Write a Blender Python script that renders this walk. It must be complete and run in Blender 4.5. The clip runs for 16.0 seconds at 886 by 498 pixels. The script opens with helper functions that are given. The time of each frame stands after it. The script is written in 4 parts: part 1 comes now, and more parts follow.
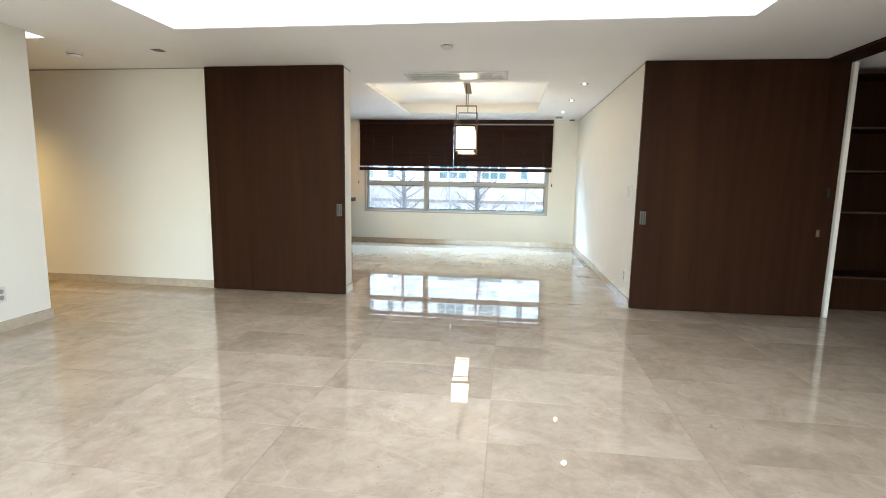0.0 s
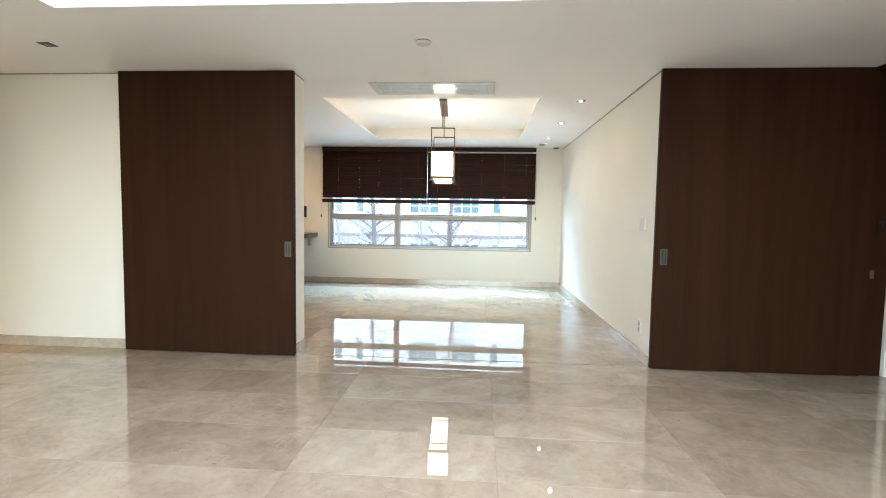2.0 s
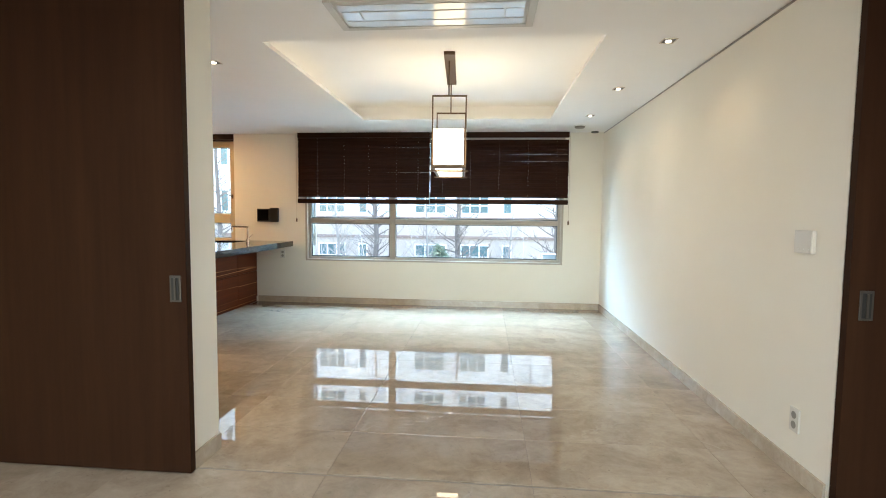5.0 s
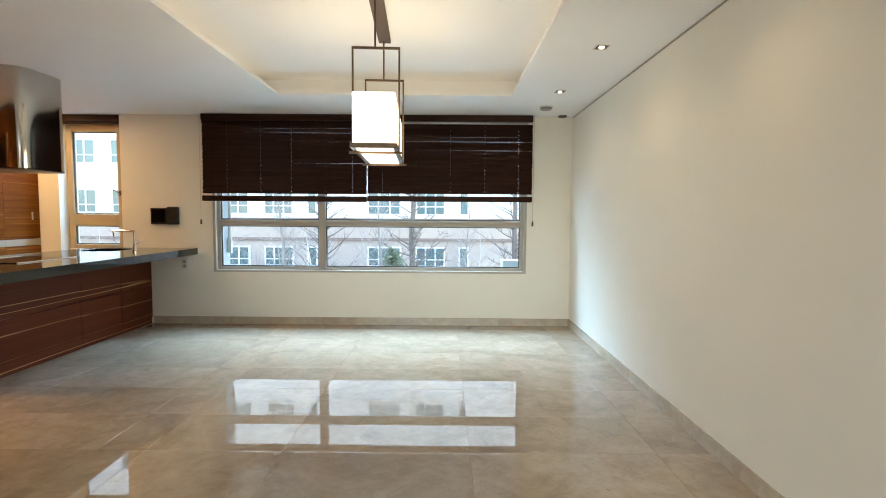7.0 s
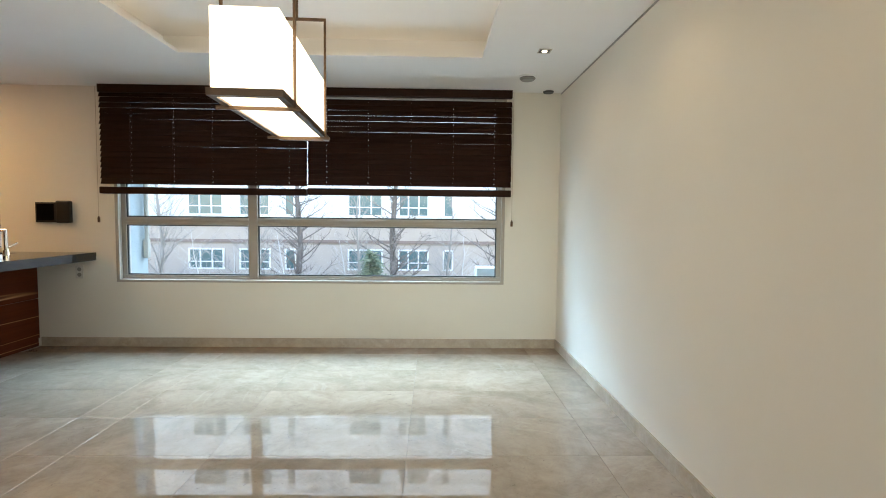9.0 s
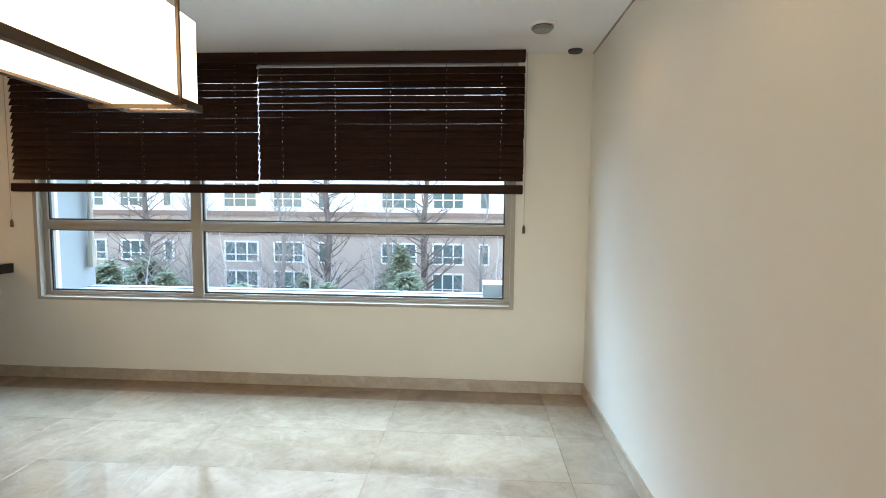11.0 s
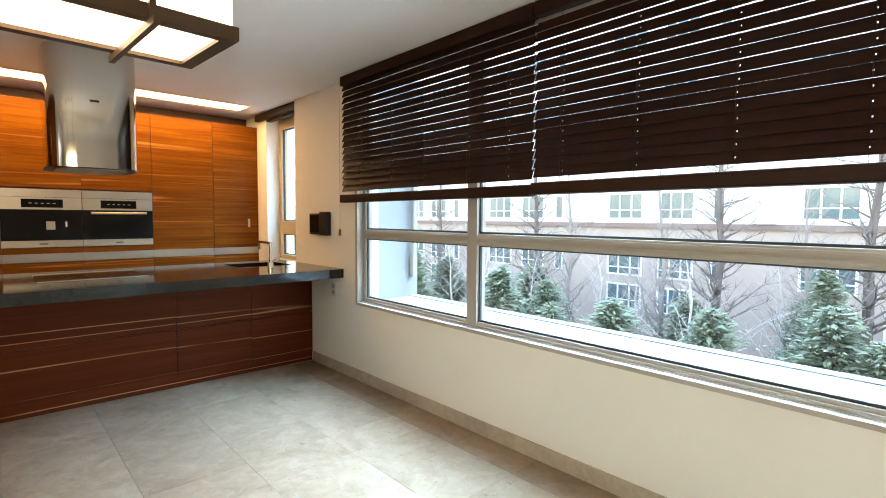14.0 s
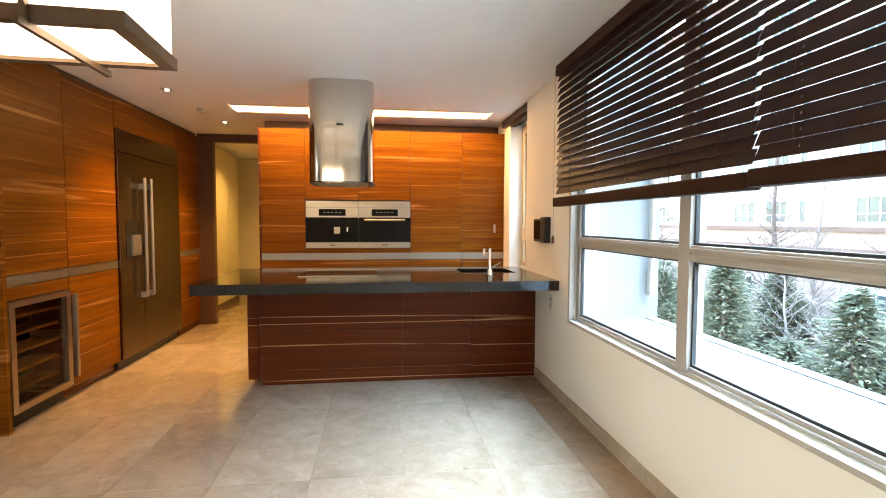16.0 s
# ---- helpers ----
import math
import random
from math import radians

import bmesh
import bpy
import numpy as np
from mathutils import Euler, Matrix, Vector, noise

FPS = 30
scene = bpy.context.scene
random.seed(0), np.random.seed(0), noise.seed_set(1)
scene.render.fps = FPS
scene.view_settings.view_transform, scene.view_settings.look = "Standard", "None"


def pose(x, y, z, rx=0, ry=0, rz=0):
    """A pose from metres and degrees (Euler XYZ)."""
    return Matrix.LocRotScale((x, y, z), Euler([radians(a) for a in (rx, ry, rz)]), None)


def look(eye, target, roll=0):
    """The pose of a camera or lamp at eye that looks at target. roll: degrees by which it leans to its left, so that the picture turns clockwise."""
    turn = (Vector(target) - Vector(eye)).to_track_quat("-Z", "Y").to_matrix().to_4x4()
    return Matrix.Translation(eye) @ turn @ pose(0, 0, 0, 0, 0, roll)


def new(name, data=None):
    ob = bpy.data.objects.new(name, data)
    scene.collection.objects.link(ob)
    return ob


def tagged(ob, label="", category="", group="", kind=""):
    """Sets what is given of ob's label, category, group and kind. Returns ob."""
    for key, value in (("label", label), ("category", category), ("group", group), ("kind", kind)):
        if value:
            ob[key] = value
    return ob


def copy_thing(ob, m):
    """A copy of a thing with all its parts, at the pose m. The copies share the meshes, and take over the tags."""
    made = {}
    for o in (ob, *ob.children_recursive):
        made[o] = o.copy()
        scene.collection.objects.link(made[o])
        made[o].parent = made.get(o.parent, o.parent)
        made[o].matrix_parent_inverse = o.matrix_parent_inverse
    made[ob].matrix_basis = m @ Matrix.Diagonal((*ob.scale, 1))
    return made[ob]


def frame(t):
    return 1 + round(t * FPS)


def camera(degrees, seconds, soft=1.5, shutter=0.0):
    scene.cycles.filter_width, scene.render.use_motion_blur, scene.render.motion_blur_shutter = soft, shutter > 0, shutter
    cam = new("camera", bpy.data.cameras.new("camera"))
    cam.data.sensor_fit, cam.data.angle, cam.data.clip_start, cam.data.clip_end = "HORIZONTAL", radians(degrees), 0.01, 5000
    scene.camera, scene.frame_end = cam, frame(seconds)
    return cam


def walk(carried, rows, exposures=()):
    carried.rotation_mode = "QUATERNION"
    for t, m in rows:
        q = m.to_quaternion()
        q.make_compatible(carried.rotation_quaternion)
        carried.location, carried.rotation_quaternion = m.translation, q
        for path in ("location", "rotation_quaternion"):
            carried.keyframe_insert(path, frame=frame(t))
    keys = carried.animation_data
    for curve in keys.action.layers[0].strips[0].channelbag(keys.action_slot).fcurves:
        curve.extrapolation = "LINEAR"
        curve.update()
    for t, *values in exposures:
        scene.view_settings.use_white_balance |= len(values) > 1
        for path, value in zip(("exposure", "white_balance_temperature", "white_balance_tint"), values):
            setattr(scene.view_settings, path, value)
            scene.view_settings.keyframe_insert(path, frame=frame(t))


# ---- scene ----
cam = camera(83.6, 16.0, soft=1.0)
PATH = [
    (0, (0.092, -0.304, 1.256), (-0.164, 1.661, 0.981), 1.0),
    (0.5, (0.038, -0.063, 1.259), (-0.2, 1.91, 1.03), 0.9),
    (1, (-0.019, 0.171, 1.25), (-0.242, 2.152, 1.086), 0.9),
    (1.5, (-0.064, 0.423, 1.231), (-0.23, 2.411, 1.093), 0.9),
    (2, (-0.079, 0.698, 1.23), (-0.222, 2.689, 1.094), 0.9),
    (2.5, (-0.094, 0.975, 1.254), (-0.278, 2.962, 1.119), 1.0),
    (3, (-0.172, 1.279, 1.256), (-0.392, 3.262, 1.122), 1.0),
    (3.2, (-0.194, 1.393, 1.254), (-0.427, 3.375, 1.121), 1.1),
    (5.3, (-0.21, 2.721, 1.294), (-0.351, 4.711, 1.154), 0.4),
    (5.5, (-0.199, 2.834, 1.289), (-0.309, 4.826, 1.151), 0.4),
    (6, (-0.217, 3.158, 1.279), (-0.26, 5.153, 1.143), 0.4),
    (6.5, (-0.175, 3.451, 1.267), (-0.191, 5.447, 1.135), 0.4),
    (7, (-0.117, 3.712, 1.273), (-0.121, 5.707, 1.141), 0.4),
    (7.5, (-0.047, 3.988, 1.27), (-0.004, 5.983, 1.138), 0.5),
    (8, (0.015, 4.236, 1.249), (0.095, 6.23, 1.119), 0.4),
    (8.5, (0.108, 4.492, 1.254), (0.172, 6.487, 1.13), 0.5),
    (9, (0.155, 4.772, 1.231), (0.198, 6.768, 1.109), 0.6),
    (11.5, (0.649, 6.154, 1.339), (0.465, 8.138, 1.173), 0.6),
    (12, (0.699, 6.41, 1.319), (0.422, 8.384, 1.156), 0.7),
    (12.5, (0.661, 6.643, 1.266), (0.113, 8.563, 1.152), 0.9),
    (13, (0.653, 6.821, 1.27), (-0.29, 8.582, 1.17), 1.0),
    (13.5, (0.634, 7.052, 1.283), (-0.622, 8.604, 1.169), 0.7),
    (14, (0.595, 7.273, 1.313), (-0.873, 8.626, 1.188), 0.4),
    (14.5, (0.597, 7.508, 1.316), (-1.08, 8.592, 1.195), 0.2),
    (15, (0.578, 7.729, 1.306), (-1.239, 8.555, 1.185), 0.0),
    (15.5, (0.551, 7.93, 1.313), (-1.355, 8.525, 1.198), 0.1),
    (16, (0.535, 8.116, 1.317), (-1.445, 8.374, 1.208), 0.2),
]
# exposure follows the clip's own automatic brightness
EXPOSURES = [(0.0, 3.94, 6550, 10), (3.0, 4.06, 6600, 10), (5.5, 3.7, 6900, 10), (9.0, 3.27, 7150, 12), (12.0, 3.12, 7400, 15), (14.0, 3.56, 7600, 15), (16.0, 3.98, 7700, 18)]
walk(cam, [(t, look(eye, target, roll)) for t, eye, target, roll in PATH], EXPOSURES)

# ---- light: overcast daylight ----
world = bpy.data.worlds.new("world")
scene.world = world
world.use_nodes = True
wn = world.node_tree.nodes
sky = wn.new("ShaderNodeTexSky")
sky.sky_type, sky.sun_disc = "NISHITA", False
sky.sun_elevation, sky.sun_rotation = radians(44), radians(348)
sky.dust_density, sky.air_density, sky.ozone_density = 1.0, 1.2, 1.6
wn["Background"].inputs["Strength"].default_value = 0.15
world.node_tree.links.new(sky.outputs["Color"], wn["Background"].inputs["Color"])
sun_data = bpy.data.lights.new("sun", "SUN")
sun_data.energy, sun_data.angle, sun_data.color = 4.0, radians(90), (0.35, 0.67, 1.0)
sun = new("sun", sun_data)
sun.matrix_world = look((0, 0, 30), (1.6, -7.4, 22.0))

# daylight from the living room's balcony window, behind the start of the walk
sky_light = bpy.data.lights.new("living_window_daylight", "AREA")
sky_light.shape, sky_light.size, sky_light.size_y = "RECTANGLE", 5.4, 2.1
sky_light.energy, sky_light.color = 2.8, (0.92, 0.97, 1.0)
new("living_window_daylight", sky_light).matrix_world = look((-0.6, -4.16, 1.25), (-0.6, 0.0, 1.25))

H = 2.41            # ceiling height
COVE = 2.60         # ceiling inside the coves
WIN_Y = 9.445       # inner face of the window wall
WARM = (1.0, 0.77, 0.50)


def spot(name, x, y, z, energy, color=WARM, cone=75, blend=1.0, size=0.03):
    data = bpy.data.lights.new(name, "SPOT")
    data.energy, data.color, data.spot_size, data.spot_blend, data.shadow_soft_size = energy, color, radians(cone), blend, size
    ob = new(name, data)
    ob.matrix_world = pose(x, y, z)
    return ob


# ---- materials ----
def mat(name, color, rough=0.5, metal=0.0, emit=0.0, spec=0.5):
    m = bpy.data.materials.new(name)
    m.use_nodes = True
    b = m.node_tree.nodes["Principled BSDF"]
    b.inputs["Base Color"].default_value = (*color, 1)
    b.inputs["Roughness"].default_value = rough
    b.inputs["Metallic"].default_value = metal
    b.inputs["Specular IOR Level"].default_value = spec
    if emit:
        b.inputs["Emission Color"].default_value = (*color, 1)
        b.inputs["Emission Strength"].default_value = emit
    return m


class Graph:
    """Short hand for building a node graph on a material."""

    def __init__(self, m):
        self.t = m.node_tree
        self.b = self.t.nodes["Principled BSDF"]

    def node(self, kind, **values):
        n = self.t.nodes.new(kind)
        for key, value in values.items():
            n.inputs[key.replace("_", " ")].default_value = value
        return n

    def link(self, a, b):
        self.t.links.new(a, b)

    def coords(self, scale, jitter=0.0):
        """World place, scaled by axis, moved by each object's own random number."""
        g = self.node("ShaderNodeNewGeometry")
        mul = self.node("ShaderNodeVectorMath")
        mul.operation = "MULTIPLY"
        mul.inputs[1].default_value = scale
        if jitter:
            info = self.node("ShaderNodeObjectInfo")
            add = self.node("ShaderNodeVectorMath")
            add.operation = "MULTIPLY_ADD"
            comb = self.node("ShaderNodeCombineXYZ")
            for i in range(3):
                self.link(info.outputs["Random"], comb.inputs[i])
            add.inputs[1].default_value = (jitter, jitter * 0.7, jitter * 1.3)
            self.link(comb.outputs[0], add.inputs[0])
            self.link(g.outputs["Position"], add.inputs[2])
            self.link(add.outputs[0], mul.inputs[0])
        else:
            self.link(g.outputs["Position"], mul.inputs[0])
        return mul.outputs[0]

    def noise(self, vec, scale, detail=4.0, rough=0.55, distort=0.0):
        n = self.node("ShaderNodeTexNoise", Scale=scale, Detail=detail, Roughness=rough, Distortion=distort)
        self.link(vec, n.inputs["Vector"])
        return n.outputs["Fac"]

    def ramp(self, fac, stops):
        n = self.node("ShaderNodeValToRGB")
        while len(n.color_ramp.elements) < len(stops):
            n.color_ramp.elements.new(0.5)
        for e, (p, c) in zip(n.color_ramp.elements, stops):
            e.position = p
            e.color = (*c, 1) if len(c) == 3 else c
        self.link(fac, n.inputs["Fac"])
        return n.outputs["Color"]

    def mix(self, fac, a, b, mode="MIX"):
        n = self.node("ShaderNodeMix")
        n.data_type, n.blend_type = "RGBA", mode
        for value, socket in ((fac, n.inputs[0]), (a, n.inputs[6]), (b, n.inputs[7])):
            if hasattr(value, "links"):
                self.link(value, socket)
            else:
                socket.default_value = value if not isinstance(value, tuple) or len(value) == 4 else (*value, 1)
        return n.outputs[2]

    def bump(self, fac, strength, distance=0.002):
        n = self.node("ShaderNodeBump", Strength=strength, Distance=distance)
        self.link(fac, n.inputs["Height"])
        self.link(n.outputs["Normal"], self.b.inputs["Normal"])

    def color(self, socket):
        self.link(socket, self.b.inputs["Base Color"])

    def rough(self, fac, lo, hi):
        n = self.node("ShaderNodeMapRange")
        n.inputs["To Min"].default_value, n.inputs["To Max"].default_value = lo, hi
        self.link(fac, n.inputs["Value"])
        self.link(n.outputs[0], self.b.inputs["Roughness"])


def marble(name, a, b, c, vein, rough=(0.002, 0.010), jitter=37.0, scale=1.0, vary=True):
    m = mat(name, a, 0.04, spec=1.0)
    g = Graph(m)
    v = g.coords((1, 1, 1), jitter)
    cloud = g.noise(v, 2.2 * scale, 6, 0.68, 0.9)
    base = g.ramp(cloud, [(0.36, a), (0.5, b), (0.64, c)])
    fine = g.noise(v, 11 * scale, 7, 0.7, 0.6)
    base = g.mix(0.42, base, g.ramp(fine, [(0.32, a), (0.5, b), (0.68, c)]))
    flecks = g.ramp(g.noise(v, 26 * scale, 3, 0.6, 1.2), [(0.66, (0, 0, 0)), (0.74, (0.5, 0.5, 0.5))])
    base = g.mix(flecks, base, tuple(k * 0.55 for k in a))
    line = g.noise(v, 0.9 * scale, 5, 0.6, 0.7)
    veins = g.ramp(line, [(0.488, (0, 0, 0)), (0.5, (0.28, 0.28, 0.28)), (0.508, (0, 0, 0))])
    patch = g.ramp(g.noise(v, 2.3 * scale, 2), [(0.45, (0, 0, 0)), (0.65, (1, 1, 1))])
    base = g.mix(g.mix(1.0, veins, patch, "MULTIPLY"), base, vein)
    if not vary:
        g.color(base)
        g.rough(fine, *rough)
        return m
    info = g.node("ShaderNodeObjectInfo")
    tone = g.ramp(info.outputs["Random"], [(0.0, (0.90, 0.885, 0.87)), (0.6, (0.98, 0.975, 0.97)), (1.0, (1.08, 1.08, 1.08))])
    g.color(g.mix(1.0, base, tone, "MULTIPLY"))
    g.rough(fine, *rough)
    return m


M_FLOOR = marble("polished_beige_marble", (0.268, 0.210, 0.152), (0.360, 0.290, 0.216), (0.440, 0.366, 0.284), (0.53, 0.465, 0.395))
M_BORDER = marble("brown_marble", (0.22, 0.155, 0.105), (0.29, 0.21, 0.145), (0.36, 0.27, 0.19), (0.46, 0.37, 0.28))
M_SKIRT = marble("skirting_marble", (0.37, 0.305, 0.235), (0.45, 0.38, 0.30), (0.53, 0.46, 0.375), (0.62, 0.55, 0.46), (0.12, 0.25), 0, 2.0, False)
M_GROUT = mat("grout", (0.24, 0.205, 0.17), 0.8)


def paint(name, color, rough=0.6):
    m = mat(name, color, rough, spec=0.3)
    g = Graph(m)
    v = g.coords((1, 1, 1))
    big = g.noise(v, 0.9, 3)
    dark = tuple(k * 0.95 for k in color)
    g.color(g.ramp(big, [(0.3, dark), (0.7, color)]))
    g.bump(g.noise(v, 160, 3), 0.06, 0.001)
    g.rough(g.noise(v, 5, 3), rough - 0.08, rough + 0.08)
    return m


M_WALL = paint("cream_wallpaper", (0.765, 0.74, 0.665), 0.62)
M_CEIL = paint("white_ceiling_paint", (0.90, 0.895, 0.88), 0.7)
M_WHITE = paint("white_gloss_paint", (0.78, 0.78, 0.76), 0.35)
M_GLOSS = mat("glossy_white_plastic", (0.74, 0.75, 0.74), 0.12)
M_CORRIDOR = paint("corridor_cream_paint", (0.72, 0.66, 0.50), 0.5)


def wood(name, dark, mid, light, scale, rough, streak=None, streak_amount=0.0, bump=0.15, jitter=11.0):
    m = mat(name, mid, rough)
    g = Graph(m)
    v = g.coords(scale, jitter)
    warp = g.noise(v, 1.0, 5, 0.6, 0.6)
    fine = g.noise(v, 6.0, 6, 0.7)
    col = g.mix(0.45, g.ramp(warp, [(0.25, dark), (0.5, mid), (0.75, light)]), g.ramp(fine, [(0.3, dark), (0.7, light)]))
    if streak:
        s = g.noise(g.coords((0.10, 0.10, scale[2] * 0.5), jitter * 0.4), 1.0, 2, 0.5, 0.0)
        line = g.ramp(s, [(0.494, (0, 0, 0)), (0.503, (streak_amount,) * 3), (0.520, (0, 0, 0))])
        gate = g.ramp(g.noise(g.coords((0.8, 0.8, 9.0), jitter * 0.4), 1.0, 2), [(0.42, (0, 0, 0)), (0.58, (1, 1, 1))])
        col = g.mix(g.mix(1.0, line, gate, "MULTIPLY"), col, streak)
    g.color(col)
    g.rough(fine, rough - 0.07, rough + 0.1)
    g.bump(fine, bump, 0.0006)
    return m


M_WALNUT = wood("walnut_veneer", (0.075, 0.0150, 0.0012), (0.145, 0.0385, 0.0023), (0.300, 0.105, 0.0070), (0.30, 0.30, 11.0), 0.42, (0.50, 0.24, 0.08), 0.7, jitter=0.12)
M_ISLAND = wood("island_walnut_veneer", (0.066, 0.0125, 0.0035), (0.105, 0.0215, 0.006), (0.150, 0.034, 0.010), (0.22, 0.22, 11.0), 0.40, (0.60, 0.32, 0.16), 1.0, jitter=0.03)
for veneer in (M_WALNUT, M_ISLAND):
    veneer.node_tree.nodes["Principled BSDF"].inputs["Specular IOR Level"].default_value = 0.12
M_WENGE = wood("wenge_veneer", (0.018, 0.0072, 0.0036), (0.028, 0.0115, 0.0057), (0.044, 0.0190, 0.0095), (2.6, 2.6, 0.12), 0.5, bump=0.05, jitter=3.0)
M_WENGE.node_tree.nodes["Principled BSDF"].inputs["Specular IOR Level"].default_value = 0.06
M_SLAT = wood("dark_blind_wood", (0.020, 0.0082, 0.0052), (0.030, 0.0125, 0.0078), (0.043, 0.0185, 0.0115), (1.2, 30.0, 30.0), 0.45)
M_SLAT.node_tree.nodes["Principled BSDF"].inputs["Specular IOR Level"].default_value = 0.1
M_BROWN = wood("brown_door_frame", (0.06, 0.028, 0.015), (0.09, 0.042, 0.022), (0.13, 0.06, 0.03), (16.0, 16.0, 0.9), 0.45)


def steel(name, color, rough, scale):
    m = mat(name, color, rough, 1.0)
    g = Graph(m)
    n = g.noise(g.coords(scale), 1.0, 4, 0.6)
    g.rough(n, rough * 0.75, rough * 1.35)
    return m


M_STEEL = steel("brushed_steel", (0.50, 0.44, 0.36), 0.30, (3.0, 3.0, 3.0))
M_HOOD = mat("polished_hood_steel", (0.60, 0.57, 0.52), 0.09, 1.0)
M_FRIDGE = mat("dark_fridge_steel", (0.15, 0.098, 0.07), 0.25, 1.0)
M_ALU = steel("aluminium_channel", (0.46, 0.44, 0.41), 0.34, (3, 3, 260))
M_CHROME = mat("chrome", (0.75, 0.74, 0.72), 0.08, 1.0)
M_PULL = mat("dull_steel_pull", (0.10, 0.09, 0.08), 0.4, 0.9)
M_BRONZE = mat("dark_bronze_metal", (0.10, 0.058, 0.030), 0.42, 0.3)
M_BLACK = mat("black_plastic", (0.012, 0.012, 0.012), 0.35)
M_BLACKGLASS = mat("black_glass", (0.005, 0.005, 0.006), 0.05, spec=0.14)
M_DARKGREY = mat("dark_grey_plastic", (0.05, 0.05, 0.05), 0.5)
M_PLASTIC = mat("white_plastic", (0.60, 0.59, 0.55), 0.4)
M_VINYL = paint("taupe_window_aluminium", (0.40, 0.365, 0.315), 0.42)
M_SILL = paint("pale_window_sill", (0.62, 0.60, 0.55), 0.4)
M_TAN = paint("tan_window_frame", (0.48, 0.38, 0.24), 0.45)
M_GASKET = mat("window_gasket", (0.03, 0.035, 0.035), 0.6)
M_CORD = mat("cord", (0.45, 0.40, 0.33), 0.8)
M_SHADE = mat("lit_fabric_shade", (1.0, 0.86, 0.63), 0.8, 0, 0.52)
M_PANEL = mat("luminous_ceiling", (0.93, 1.0, 1.12), 0.8, 0, 0.165)
M_LED = mat("warm_led", (1.0, 0.86, 0.66), 0.8, 0, 0.085)
M_TUBE = mat("kitchen_diffuser", (1.0, 0.66, 0.31), 0.6, 0, 2.3)
M_BULB = mat("downlight_lamp", (1.0, 0.90, 0.75), 0.5, 0, 0.6)
M_BULB_OFF = mat("unlit_lamp", (0.25, 0.24, 0.22), 0.3)

M_STONE = mat("dark_grey_granite", (0.06, 0.062, 0.06), 0.12)
g = Graph(M_STONE)
v = g.coords((1, 1, 1))
speck = g.noise(v, 220, 2)
g.color(g.mix(0.4, g.ramp(speck, [(0.4, (0.006, 0.0065, 0.0065)), (0.62, (0.014, 0.0145, 0.014))]), g.ramp(g.noise(v, 6, 4), [(0.3, (0.010, 0.0105, 0.0105)), (0.7, (0.020, 0.0205, 0.020))])))
g.rough(speck, 0.05, 0.12)

M_GLASS = mat("window_glass", (1, 1, 1), 0.0)
M_GLASS.node_tree.nodes["Principled BSDF"].inputs["Transmission Weight"].default_value = 1.0
M_GLASS.node_tree.nodes["Principled BSDF"].inputs["IOR"].default_value = 1.1

M_TINT = mat("tinted_glass", (0.72, 0.68, 0.62), 0.02)
M_TINT.node_tree.nodes["Principled BSDF"].inputs["Transmission Weight"].default_value = 1.0
M_TINT.node_tree.nodes["Principled BSDF"].inputs["IOR"].default_value = 1.15

# outdoors
M_PLASTER = paint("white_render", (0.72, 0.72, 0.715), 0.8)
M_PINK = paint("rose_stone_cladding", (0.45, 0.375, 0.325), 0.8)
M_BAND = paint("brown_string_course", (0.24, 0.175, 0.15), 0.8)
M_FARGLASS = mat("far_window_glass", (0.09, 0.15, 0.155), 0.12)
M_FARFRAME = mat("far_window_frame", (0.7, 0.71, 0.7), 0.5)
M_CONCRETE = paint("pale_balcony_concrete", (0.30, 0.33, 0.335), 0.75)
M_BARK = paint("grey_bark", (0.17, 0.14, 0.125), 0.9)
M_PALEBARK = paint("pale_bark", (0.50, 0.46, 0.43), 0.9)
M_TWIG = paint("grey_brown_twigs", (0.30, 0.265, 0.24), 0.9)
M_NEEDLE = mat("conifer_needles", (0.06, 0.09, 0.05), 0.7)
g = Graph(M_NEEDLE)
geo = g.node("ShaderNodeNewGeometry")
g.color(g.ramp(geo.outputs["Random Per Island"], [(0.0, (0.075, 0.10, 0.06)), (0.6, (0.125, 0.155, 0.095)), (1.0, (0.21, 0.215, 0.125))]))
M_GROUND = paint("winter_lawn", (0.13, 0.11, 0.075), 0.95)

# ---- building tools ----
BASE = {}


def box(bm, x0, x1, y0, y1, z0, z1, bevel=0.0):
    made = bmesh.ops.create_cube(bm, size=1.0, matrix=Matrix.Translation(((x0 + x1) / 2, (y0 + y1) / 2, (z0 + z1) / 2)) @ Matrix.Diagonal((abs(x1 - x0), abs(y1 - y0), abs(z1 - z0), 1)))
    if bevel:
        edges = {e for vert in made["verts"] for e in vert.link_edges}
        bmesh.ops.bevel(bm, geom=list(edges), offset=bevel, segments=2, affect="EDGES", profile=0.6)
    return bm


def tube(bm, a, b, r0, r1=None, sides=12):
    a, b = Vector(a), Vector(b)
    r1 = r0 if r1 is None else r1
    m = Matrix.Translation((a + b) / 2) @ (b - a).to_track_quat("Z", "Y").to_matrix().to_4x4()
    bmesh.ops.create_cone(bm, cap_ends=True, segments=sides, radius1=r0, radius2=r1, depth=(b - a).length, matrix=m)
    return bm


def thing(name, base, label, category, group="", kind=""):
    ob = new(name)
    ob.location = base
    ob.empty_display_size = 0.1
    BASE[ob.name] = Vector(base)
    return tagged(ob, label, category, group, kind)


